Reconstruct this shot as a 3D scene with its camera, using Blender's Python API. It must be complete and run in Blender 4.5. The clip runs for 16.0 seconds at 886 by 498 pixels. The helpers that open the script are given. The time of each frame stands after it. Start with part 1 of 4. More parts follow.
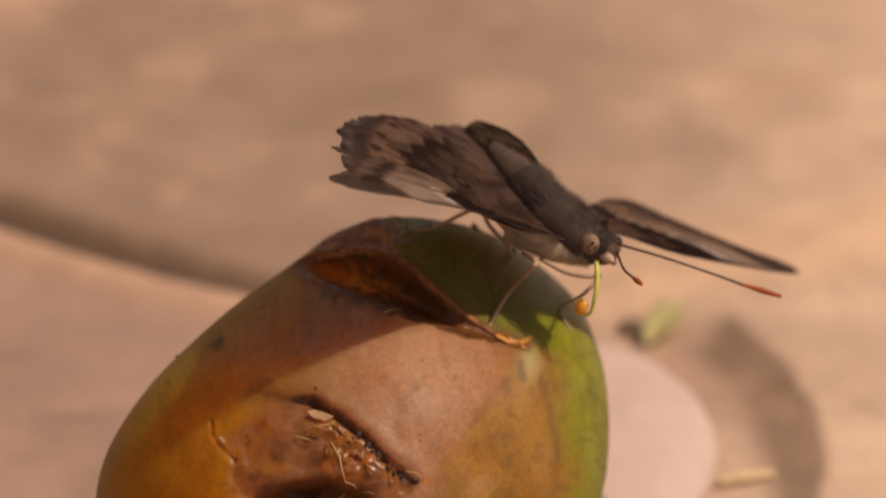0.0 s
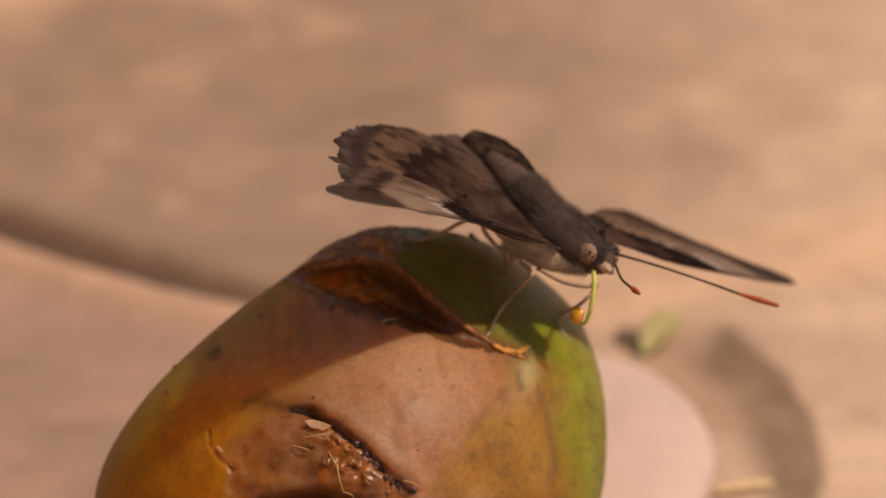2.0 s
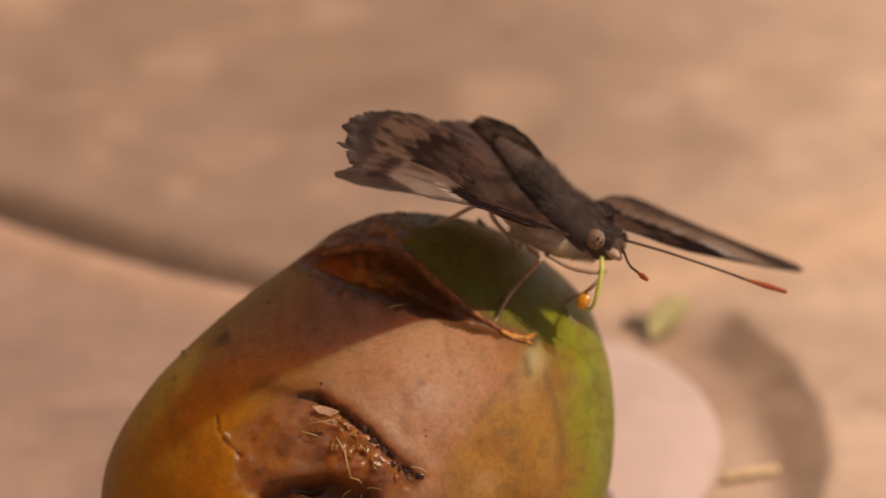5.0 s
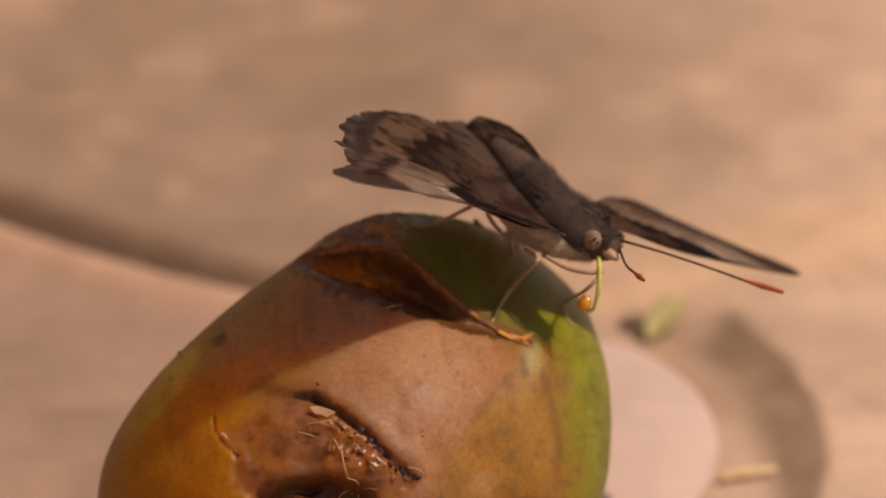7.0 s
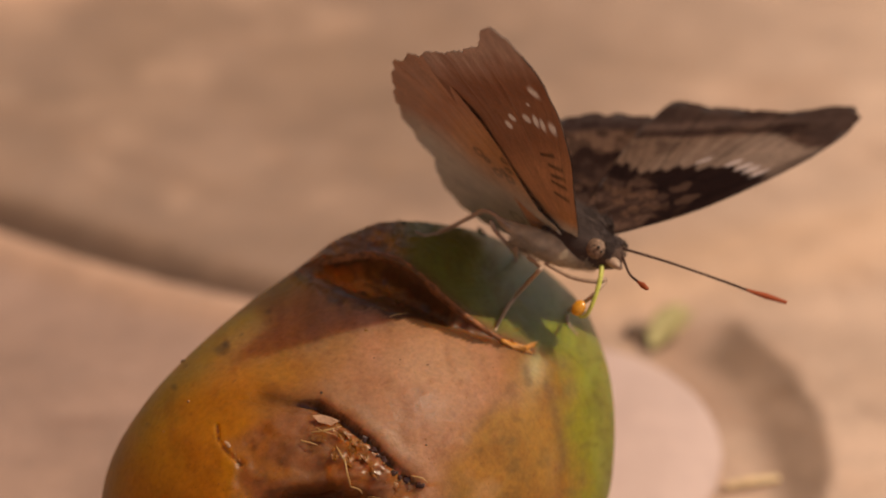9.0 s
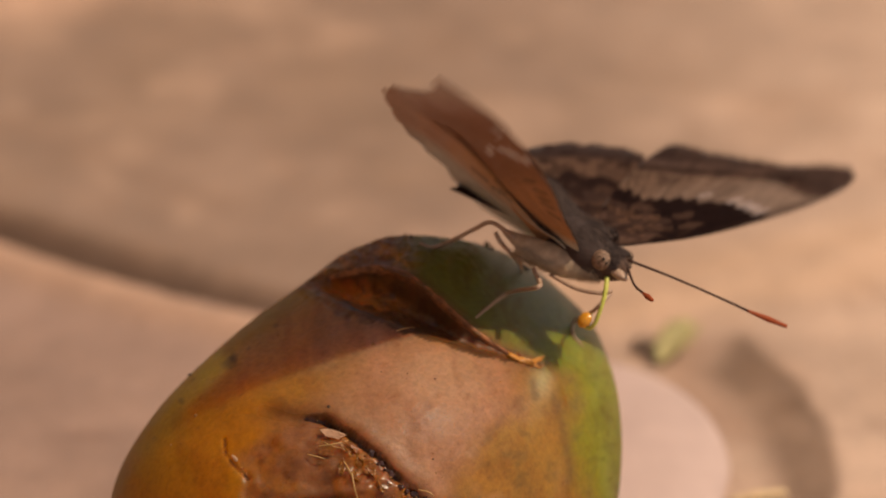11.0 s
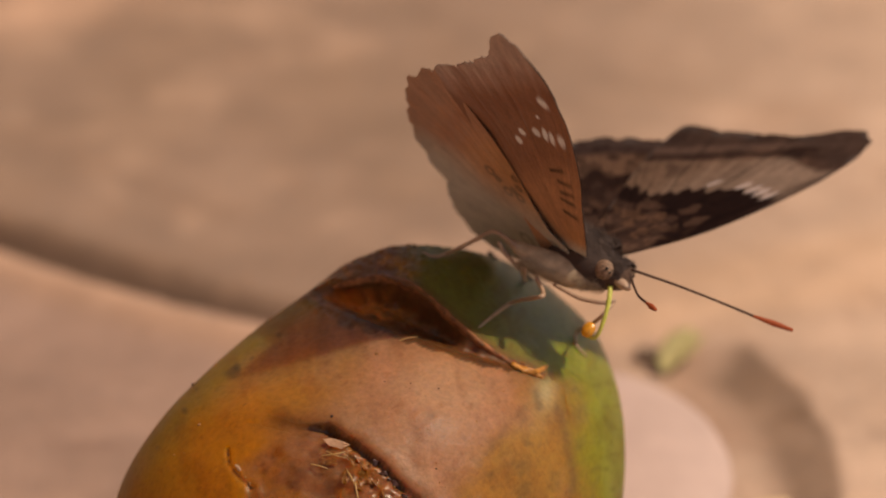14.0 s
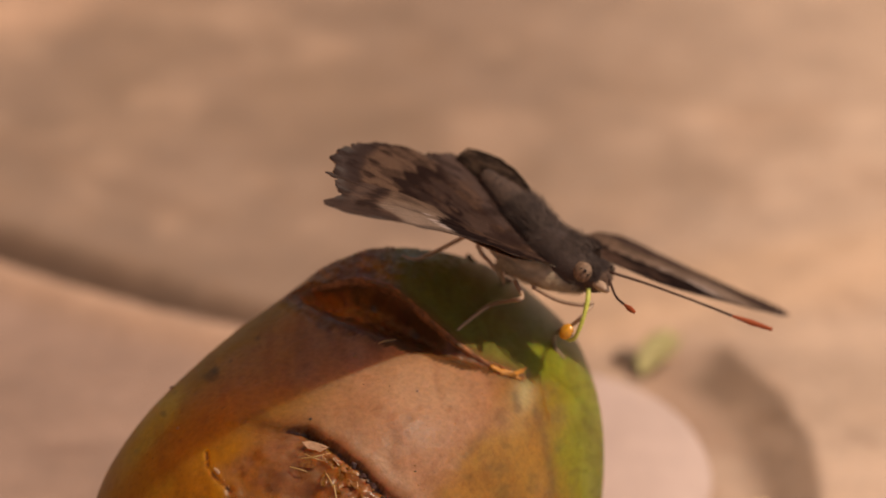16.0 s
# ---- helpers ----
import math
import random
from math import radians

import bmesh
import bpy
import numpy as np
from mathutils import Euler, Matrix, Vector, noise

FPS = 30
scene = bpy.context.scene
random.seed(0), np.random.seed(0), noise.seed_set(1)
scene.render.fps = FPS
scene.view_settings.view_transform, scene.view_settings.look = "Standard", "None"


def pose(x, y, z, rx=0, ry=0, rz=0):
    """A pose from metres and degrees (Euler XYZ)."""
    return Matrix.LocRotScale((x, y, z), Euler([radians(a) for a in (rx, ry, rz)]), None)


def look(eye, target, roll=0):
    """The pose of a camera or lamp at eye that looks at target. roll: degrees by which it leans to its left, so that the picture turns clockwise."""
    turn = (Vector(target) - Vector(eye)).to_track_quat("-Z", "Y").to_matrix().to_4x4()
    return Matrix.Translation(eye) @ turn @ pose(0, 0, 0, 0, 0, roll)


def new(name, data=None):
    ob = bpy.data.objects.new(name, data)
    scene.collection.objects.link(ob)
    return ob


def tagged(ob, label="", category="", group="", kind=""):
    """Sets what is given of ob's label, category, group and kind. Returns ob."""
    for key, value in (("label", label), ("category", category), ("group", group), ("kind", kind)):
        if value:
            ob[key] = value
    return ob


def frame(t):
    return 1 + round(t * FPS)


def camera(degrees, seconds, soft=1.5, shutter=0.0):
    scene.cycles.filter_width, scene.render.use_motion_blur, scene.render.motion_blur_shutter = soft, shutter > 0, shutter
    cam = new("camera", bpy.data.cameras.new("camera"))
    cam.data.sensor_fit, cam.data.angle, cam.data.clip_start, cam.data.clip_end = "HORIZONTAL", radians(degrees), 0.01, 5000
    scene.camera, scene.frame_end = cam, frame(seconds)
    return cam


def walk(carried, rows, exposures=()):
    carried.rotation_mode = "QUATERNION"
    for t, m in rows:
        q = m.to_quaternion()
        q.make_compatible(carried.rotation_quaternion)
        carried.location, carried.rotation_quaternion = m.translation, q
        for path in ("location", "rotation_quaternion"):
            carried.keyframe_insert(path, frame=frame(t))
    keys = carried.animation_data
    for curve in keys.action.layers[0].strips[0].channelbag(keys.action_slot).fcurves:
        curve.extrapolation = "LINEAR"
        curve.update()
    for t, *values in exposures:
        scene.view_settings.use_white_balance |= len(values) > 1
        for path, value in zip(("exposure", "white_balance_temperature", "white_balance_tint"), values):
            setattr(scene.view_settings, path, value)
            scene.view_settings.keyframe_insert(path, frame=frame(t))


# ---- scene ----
# Measures: fruit and insect are laid out in fifteenths of a millimetre on the plane of focus
# (x right, y down, depth towards the eye), and at() turns such a place into metres.
UNIT = 1 / 15000
TILT = radians(28)
RIGHT = Vector((1, 0, 0))
UP = Vector((0, math.sin(TILT), math.cos(TILT)))
BACK = Vector((0, -math.cos(TILT), math.sin(TILT)))
HEART = Vector((0, 0, 0.061))
FAR = 784 / math.tan(radians(5))
EYE = HEART + BACK * FAR * UNIT


def at(x, y, depth=0.0):
    return HEART + RIGHT * ((x - 784) * UNIT) + UP * ((441 - y) * UNIT) + BACK * (depth * UNIT)


# ---- camera: on a support, panning a little to keep the insect in view ----
cam = camera(10, 16.0, soft=1.75, shutter=0.6)
cam.data.dof.use_dof = True
cam.data.dof.focus_distance = 0.581
cam.data.dof.aperture_fstop = 17.5
PAN = [
    (0, 0, 0),
    (0.5, 9.2, 64.3),
    (1, 12.2, 30.6),
    (1.5, -4.5, 4.6),
    (2, -4.5, 16.8),
    (2.5, -19.9, 9.2),
    (3, -27.6, -6.1),
    (3.5, -35.2, 0),
    (4, -12.3, 0),
    (4.5, -13.8, 10.8),
    (4.7, -3, -1.5),
    (6.8, 31.4, -19.5),
    (7, 3.9, -7.3),
    (7.5, 6.9, 20.3),
    (8, 2.3, 18.7),
    (8.5, 6.9, -7.3),
    (9, 10, 8),
    (9.2, 24.5, 13.4),
    (11.3, 22.8, 43),
    (11.5, 38.1, 59),
    (12, 10.6, 52.9),
    (12.5, -1.7, 45.3),
    (13, 33.5, 65.2),
    (13.5, 53.4, 72.8),
    (14, 28.9, 49.9),
    (14.5, 18.2, 56),
    (15, -6.3, 69.8),
    (15.5, -10.9, 51.4),
    (16, -9.3, 54.5),
]
walk(cam, [(t, look(EYE, HEART - RIGHT * (dx * UNIT) + UP * (dy * UNIT))) for t, dx, dy in PAN],
     exposures=[(0, 0.0, 7600, 10), (6.5, -0.03, 7600, 10), (9.0, -0.08, 7600, 10), (16, -0.08, 7600, 10)])

# ---- light: high sun from the front right, open sky ----
SUN = (RIGHT * 268 + UP * 350 + BACK * 232).normalized()
world = bpy.data.worlds.new("sky")
scene.world = world
world.use_nodes = True
sky = world.node_tree.nodes.new("ShaderNodeTexSky")
sky.sky_type, sky.sun_disc = "NISHITA", False
sky.sun_elevation = math.asin(SUN.z)
sky.sun_rotation = math.atan2(SUN.x, SUN.y)
world.node_tree.links.new(sky.outputs[0], world.node_tree.nodes["Background"].inputs[0])
world.node_tree.nodes["Background"].inputs[1].default_value = 0.096
lamp = bpy.data.lights.new("sun", "SUN")
lamp.energy, lamp.angle, lamp.color = 3.55, radians(0.9), (1.0, 0.865, 0.73)
sun = new("sun", lamp)
sun.matrix_basis = look(SUN * 2, (0, 0, 0))


# ---- small tools ----
def fbm(x, y, scale, seed=0, octaves=4):
    """Smooth random field over two arrays, about -1 to 1."""
    total, weight = 0, 1.0
    for o in range(octaves):
        u, v = np.asarray(x) / scale * 2 ** o + seed * 17.3, np.asarray(y) / scale * 2 ** o - seed * 9.1
        i, j = np.floor(u), np.floor(v)
        a, b = u - i, v - j
        a, b = a * a * (3 - 2 * a), b * b * (3 - 2 * b)

        def h(p, q):
            w = np.sin(p * 127.1 + q * 311.7 + seed * 74.7 + o * 19.19) * 43758.5453
            return (w - np.floor(w)) * 2 - 1
        total = total + weight * ((h(i, j) * (1 - a) + h(i + 1, j) * a) * (1 - b) + (h(i, j + 1) * (1 - a) + h(i + 1, j + 1) * a) * b)
        weight *= 0.5
    return total / 1.5


def step(a, b, x):
    t = np.clip((np.asarray(x, float) - a) / (b - a), 0, 1)
    return t * t * (3 - 2 * t)


def mix(a, b, k):
    k = np.asarray(k)[..., None]
    return np.asarray(a) * (1 - k) + np.asarray(b) * k


def line_distance(x, y, points):
    """Distance from each (x, y) to a polyline, and how far along it (0 to 1) the nearest place is."""
    best, along = np.full(np.shape(x), 1e9), np.zeros(np.shape(x))
    n = len(points) - 1
    for k in range(n):
        (ax, ay), (bx, by) = points[k], points[k + 1]
        ex, ey = bx - ax, by - ay
        s = np.clip(((x - ax) * ex + (y - ay) * ey) / (ex * ex + ey * ey), 0, 1)
        d = np.hypot(x - ax - s * ex, y - ay - s * ey)
        along = np.where(d < best, (k + s) / n, along)
        best = np.minimum(d, best)
    return best, along


def smooth_line(points, per=6):
    """A rounded line through the points (Catmull-Rom)."""
    p = [np.array(q, float) for q in points]
    p = [2 * p[0] - p[1]] + p + [2 * p[-1] - p[-2]]
    out = []
    for k in range(1, len(p) - 2):
        for s in np.linspace(0, 1, per, endpoint=False):
            a, b, c, d = p[k - 1:k + 3]
            out.append(0.5 * (2 * b + (c - a) * s + (2 * a - 5 * b + 4 * c - d) * s * s + (3 * b - a - 3 * c + d) * s ** 3))
    return out + [p[-2]]


def mesh_object(name, verts, faces, material, parent=None, label="", tint=None, second=None, smooth=True, wet=None):
    me = bpy.data.meshes.new(name)
    me.from_pydata([tuple(v) for v in verts], [], faces)
    if tint is not None:
        layer = me.color_attributes.new("tint", "FLOAT_COLOR", "POINT")
        layer.data.foreach_set("color", np.concatenate([tint, (np.zeros(len(tint)) if wet is None else wet)[:, None]], 1).ravel().astype(np.float32))
    me.materials.append(material)
    if smooth:
        me.polygons.foreach_set("use_smooth", [True] * len(me.polygons))
    if second is not None:
        me.materials.append(second[0])
        me.polygons.foreach_set("material_index", second[1])
    me.update()
    ob = new(name, me)
    if parent is not None:
        ob.parent = parent
    if label:
        tagged(ob, label)
    return ob


def part(name, bm, material, parent=None, label=""):
    me = bpy.data.meshes.new(name)
    bm.to_mesh(me)
    bm.free()
    me.materials.append(material)
    me.polygons.foreach_set("use_smooth", [True] * len(me.polygons))
    ob = new(name, me)
    if parent is not None:
        ob.parent = parent
    if label:
        tagged(ob, label)
    return ob


def tube(name, points, radii, material, parent=None, label="", sides=10, per=6, rough=0.0):
    """A round, tapered, bent rod through points (metres), closed at both ends."""
    pts = [Vector(p) for p in smooth_line(points, per)]
    r = np.interp(np.linspace(0, 1, len(pts)), np.linspace(0, 1, len(radii)), radii)
    rng = random.Random(len(points) * 7 + int(pts[0].x * 1e6))
    verts, faces = [], []
    side = None
    for k, p in enumerate(pts):
        way = (pts[min(k + 1, len(pts) - 1)] - pts[max(k - 1, 0)]).normalized()
        side = way.orthogonal().normalized() if side is None else (side - way * side.dot(way)).normalized()
        other = way.cross(side)
        for j in range(sides):
            a = 2 * math.pi * j / sides
            verts.append(p + (side * math.cos(a) + other * math.sin(a)) * r[k] * (1 + rough * rng.uniform(-1, 1)))
    n = len(pts)
    for k in range(n - 1):
        for j in range(sides):
            a, b = k * sides + j, k * sides + (j + 1) % sides
            faces.append((a, b, b + sides, a + sides))
    faces += [tuple(range(sides))[::-1], tuple(range((n - 1) * sides, n * sides))]
    return mesh_object(name, verts, faces, material, parent, label)


# ---- materials ----
class Nodes:
    def __init__(self, name):
        self.material = bpy.data.materials.new(name)
        self.material.use_nodes = True
        self.tree = self.material.node_tree
        self.shader = self.tree.nodes["Principled BSDF"]

    def node(self, kind, **values):
        n = self.tree.nodes.new(kind)
        for key, value in values.items():
            if key in n.inputs:
                n.inputs[key].default_value = value
        return n

    def link(self, a, b):
        self.tree.links.new(a, b)

    def noise(self, scale, detail=6.0, rough=0.6, distort=0.0):
        coords = self.node("ShaderNodeTexCoord")
        n = self.node("ShaderNodeTexNoise", Scale=scale, Detail=detail, Roughness=rough, Distortion=distort)
        self.link(coords.outputs["Object"], n.inputs["Vector"])
        return n.outputs[0]

    def ramp(self, source, stops):
        r = self.node("ShaderNodeValToRGB")
        while len(r.color_ramp.elements) < len(stops):
            r.color_ramp.elements.new(0.5)
        for e, (place, colour) in zip(r.color_ramp.elements, stops):
            e.position, e.color = place, (*colour, 1)
        self.link(source, r.inputs[0])
        return r.outputs[0]

    def blend(self, kind, factor, a, b):
        m = self.tree.nodes.new("ShaderNodeMix")
        m.data_type, m.blend_type = "RGBA", kind
        for value, socket in ((factor, m.inputs[0]), (a, m.inputs[6]), (b, m.inputs[7])):
            if isinstance(value, bpy.types.NodeSocket):
                self.link(value, socket)
            else:
                socket.default_value = value if isinstance(value, float) else (*value, 1)
        return m.outputs[2]

    def tint(self):
        a = self.node("ShaderNodeVertexColor")
        a.layer_name = "tint"
        return a.outputs[0]

    def bump(self, source, distance, strength=0.5, under=None):
        b = self.node("ShaderNodeBump", Strength=strength, Distance=distance)
        self.link(source, b.inputs["Height"])
        if under is not None:
            self.link(under, b.inputs["Normal"])
        return b.outputs[0]

    def finish(self, colour, normal=None, roughness=0.6, **values):
        for value, key in ((colour, "Base Color"), (normal, "Normal"), (roughness, "Roughness")):
            if isinstance(value, bpy.types.NodeSocket):
                self.link(value, self.shader.inputs[key])
            elif value is not None:
                self.shader.inputs[key].default_value = value if isinstance(value, float) else (*value, 1)
        for key, value in values.items():
            self.shader.inputs[key.replace("_", " ")].default_value = value
        return self.material


def tinted(name, grain, depth, roughness=0.6, speck=0.35, strength=0.5, sheer=0.0, **values):
    """A surface coloured by the mesh's own markings, broken up by grain at two scales."""
    n = Nodes(name)
    fine, broad = n.noise(grain), n.noise(grain / 7, 4)
    shade = n.ramp(fine, [(0.3, (1 - speck,) * 3), (0.7, (1 + speck * 0.3,) * 3)])
    shade2 = n.ramp(broad, [(0.3, (1 - speck * 0.5,) * 3), (0.7, (1.0,) * 3)])
    colour = n.blend("MULTIPLY", 1.0, n.blend("MULTIPLY", 1.0, n.tint(), shade), shade2)
    rough = n.ramp(broad, [(0.3, (max(roughness - 0.12, 0.05),) * 3), (0.7, (min(roughness + 0.1, 1.0),) * 3)])
    n.finish(colour, n.bump(fine, depth, strength), rough, **values)
    if sheer:
        glow, both = n.node("ShaderNodeBsdfTranslucent"), n.node("ShaderNodeMixShader", Fac=sheer)
        n.link(colour, glow.inputs["Color"])
        n.link(n.shader.outputs[0], both.inputs[1])
        n.link(glow.outputs[0], both.inputs[2])
        n.link(both.outputs[0], n.tree.nodes["Material Output"].inputs["Surface"])
    return n.material


def plain(name, colour, grain, depth, roughness=0.5, speck=0.4, **values):
    n = Nodes(name)
    fine = n.noise(grain)
    dark = tuple(c * (1 - speck) for c in colour)
    bright = tuple(min(c * (1 + speck * 0.5), 1) for c in colour)
    return n.finish(n.ramp(fine, [(0.3, dark), (0.7, bright)]), n.bump(fine, depth), roughness, **values)


def wet_skin(name):
    """Fruit skin: waxy where sound, wet and shiny where the markings say so."""
    n = Nodes(name)
    fine, broad, pores = n.noise(1500), n.noise(220, 4), n.noise(5200, 3)
    shade = n.ramp(fine, [(0.3, (0.76,) * 3), (0.7, (1.07,) * 3)])
    shade2 = n.ramp(broad, [(0.3, (0.84,) * 3), (0.7, (1.0,) * 3)])
    dots = n.ramp(pores, [(0.28, (0.62,) * 3), (0.38, (1.0,) * 3)])
    marks = n.node("ShaderNodeVertexColor")
    marks.layer_name = "tint"
    colour = n.blend("MULTIPLY", 1.0, n.blend("MULTIPLY", 1.0, n.blend("MULTIPLY", 1.0, marks.outputs[0], shade), shade2), dots)
    dry = n.ramp(broad, [(0.3, (0.42,) * 3), (0.7, (0.56,) * 3)])
    rough = n.blend("MIX", marks.outputs[1], dry, (0.2, 0.2, 0.2))
    normal = n.bump(fine, 0.00014, 0.45, n.bump(broad, 0.0006, 0.25))
    # ripe orange flesh lets light further in than the dry pale skin
    split, depth = n.node("ShaderNodeSeparateColor"), n.tree.nodes.new("ShaderNodeMapRange")
    n.link(marks.outputs[0], split.inputs[0])
    n.link(split.outputs[2], depth.inputs["Value"])
    for key, value in (("From Min", 0.015), ("From Max", 0.075), ("To Min", 0.024), ("To Max", 0.0045)):
        depth.inputs[key].default_value = value
    bright, damp, both = n.tree.nodes.new("ShaderNodeMapRange"), n.tree.nodes.new("ShaderNodeMapRange"), n.tree.nodes.new("ShaderNodeMath")
    for node, source, values in ((bright, split.outputs[0], (0.21, 0.33, 0.06, 1.0)), (damp, marks.outputs[1], (0.0, 0.8, 1.0, 0.15))):
        n.link(source, node.inputs["Value"])
        for key, value in zip(("From Min", "From Max", "To Min", "To Max"), values):
            node.inputs[key].default_value = value
    both.operation = "MULTIPLY"
    n.link(bright.outputs[0], both.inputs[0])
    n.link(damp.outputs[0], both.inputs[1])
    reach = n.tree.nodes.new("ShaderNodeMath")
    reach.operation = "MULTIPLY"
    n.link(depth.outputs[0], reach.inputs[0])
    n.link(both.outputs[0], reach.inputs[1])
    n.link(reach.outputs[0], n.shader.inputs["Subsurface Scale"])
    # sound green skin keeps a glossy wax
    wax, greener = n.tree.nodes.new("ShaderNodeMapRange"), n.tree.nodes.new("ShaderNodeMath")
    greener.operation = "SUBTRACT"
    n.link(split.outputs[1], greener.inputs[0])
    n.link(split.outputs[0], greener.inputs[1])
    n.link(greener.outputs[0], wax.inputs["Value"])
    for key, value in (("From Min", -0.025), ("From Max", 0.008), ("To Min", 0.0), ("To Max", 0.4)):
        wax.inputs[key].default_value = value
    n.link(wax.outputs[0], n.shader.inputs["Coat Weight"])
    n.shader.subsurface_method = "BURLEY"
    return n.finish(colour, normal, rough, Specular_IOR_Level=0.27, Coat_Roughness=0.38, Subsurface_Weight=1.0, Subsurface_Radius=(1.0, 0.36, 0.1))


floor_paint = tinted("worn_cement", 900, 0.0006, 0.85, 0.16, 0.5)
peel_paint = wet_skin("fruit_peel")
wing_top = tinted("wing_scales_above", 5200, 0.00005, 0.85, 0.4, 0.5, 0.3, Specular_IOR_Level=0.03)
wing_below = tinted("wing_scales_below", 5200, 0.00005, 0.5, 0.3, 0.4, 0.12, Specular_IOR_Level=0.5)


# ---- ground: one sheet of worn cement with a curved groove ----
def spread(near, far, fine, count):
    core = np.arange(-near, near + fine / 2, fine)
    outer = near * (far / near) ** (np.arange(1, count + 1) / count)
    return np.concatenate([-outer[::-1], core, outer])


def make_ground():
    gx, gy = spread(0.12, 400, 0.0012, 26), spread(0.12, 400, 0.0012, 26) + 0.1
    X, Y = np.meshgrid(gx, gy)
    x, y = X.ravel(), Y.ravel()
    groove = smooth_line([(-0.16, 0.235), (-0.1, 0.158), (-0.0825, 0.1417), (-0.0646, 0.1272), (-0.0391, 0.1108), (-0.0179, 0.1020), (0.0013, 0.1015), (0.0296, 0.108), (0.0642, 0.121), (0.12, 0.143)], 5)
    d, along = line_distance(x, y, groove)
    above = y > np.interp(x, [g[0] for g in groove], [g[1] for g in groove])
    near = step(0.5, 0.2, np.hypot(x, y - 0.1))
    fade = step(0.78, 0.45, along)
    rough_line = 1 + 0.28 * fbm(x, y, 0.014, 36) + 0.15 * fbm(x, y, 0.005, 37)
    z = -0.004 * np.exp(-(d / (0.0030 * rough_line)) ** 2) * fade
    z += 0.0016 * np.exp(-((d - 0.009) / 0.0035) ** 2) * (~above) * fade
    z += (fbm(x, y, 0.05, 3) * 0.0006 + fbm(x, y, 0.008, 5) * 0.00022) * near
    tint = np.tile(np.array([0.312, 0.197, 0.138]), (len(x), 1))
    tint = mix(tint, [0.59, 0.398, 0.290], step(-0.02, 0.075, x + 0.012 * fbm(x, y, 0.05, 18) - 0.12 * (y - 0.1)))
    tint = mix(tint, [0.275, 0.168, 0.108], 0.65 * step(-0.1, 0.8, fbm(x, y, 0.03, 8)))
    tint = mix(tint, [0.56, 0.355, 0.245], 0.45 * step(0.1, 0.8, fbm(x, y, 0.012, 11)))
    tint = mix(tint, [0.33, 0.19, 0.12], 0.3 * step(0.2, 0.9, fbm(x * 1.6 + y, y * 0.5 - x, 0.006, 14)))
    tint = mix(tint, [0.37, 0.228, 0.18], 0.6 * (~above) * step(0.02, -0.02, x))
    # dark dirt in the groove, and its sunlit lower lip painted paler
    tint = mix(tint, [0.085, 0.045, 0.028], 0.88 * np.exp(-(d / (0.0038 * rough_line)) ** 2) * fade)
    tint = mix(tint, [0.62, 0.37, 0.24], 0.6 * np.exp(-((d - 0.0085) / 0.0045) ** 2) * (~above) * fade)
    tint = mix(tint, [0.66, 0.40, 0.27], 0.7 * np.exp(-(((x + 0.07) / 0.02) ** 2 + ((y - 0.205 - 0.3 * (x + 0.07)) / 0.010) ** 2)))
    tint = mix(tint, [0.66, 0.41, 0.26], 0.6 * np.exp(-((d - 0.004) / 0.007) ** 2) * step(0.5, 0.72, along))
    scrape, _ = line_distance(x, y, [(-0.08, 0.1685), (-0.0672, 0.1605), (-0.0564, 0.1529), (-0.0456, 0.1426), (-0.0352, 0.1344)])
    tint = mix(tint, [0.27, 0.16, 0.105], 0.4 * np.exp(-(scrape / 0.003) ** 2))
    # dark ring-shaped band beside the pale stone, with a browner area inside it
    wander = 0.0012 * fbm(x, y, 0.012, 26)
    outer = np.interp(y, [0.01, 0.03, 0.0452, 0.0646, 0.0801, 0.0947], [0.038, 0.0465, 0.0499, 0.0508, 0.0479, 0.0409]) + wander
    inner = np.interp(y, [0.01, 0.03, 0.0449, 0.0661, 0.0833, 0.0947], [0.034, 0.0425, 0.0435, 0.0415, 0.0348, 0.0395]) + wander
    crescent = step(inner - 0.003, inner + 0.003, x) * step(outer + 0.001, outer - 0.001, x) * step(0.0965, 0.0930, y) * step(0.0, 0.02, y)
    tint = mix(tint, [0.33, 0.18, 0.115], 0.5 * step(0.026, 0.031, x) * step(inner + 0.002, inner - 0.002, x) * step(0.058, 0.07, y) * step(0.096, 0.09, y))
    tint = mix(tint, [0.15, 0.08, 0.043], 0.9 * crescent * (0.9 + 0.15 * fbm(x, y, 0.006, 4)))
    grit = fbm(x, y, 0.0035, 28, 2)
    tint = tint * (1 + 0.15 * fbm(x, y, 0.007, 29, 3) + 0.10 * fbm(x, y, 0.02, 30, 3))[:, None]
    tint = mix(tint, [0.16, 0.09, 0.06], 0.6 * step(0.8, 0.95, grit))
    tint = mix(tint, [0.75, 0.52, 0.38], 0.5 * step(-0.8, -0.95, grit))
    tint = mix(tint, [0.2, 0.11, 0.08], 0.5 * np.exp(-(((x + 0.0495) / 0.005) ** 2 + ((y - 0.0655) / 0.0016) ** 2)))
    n, m = len(gx), len(gy)
    faces = [(j * n + i, j * n + i + 1, (j + 1) * n + i + 1, (j + 1) * n + i) for j in range(m - 1) for i in range(n - 1)]
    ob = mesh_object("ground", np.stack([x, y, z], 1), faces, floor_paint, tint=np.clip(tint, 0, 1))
    tagged(ob, "worn pinkish cement ground with a curved groove", "ground", kind="structure")


make_ground()


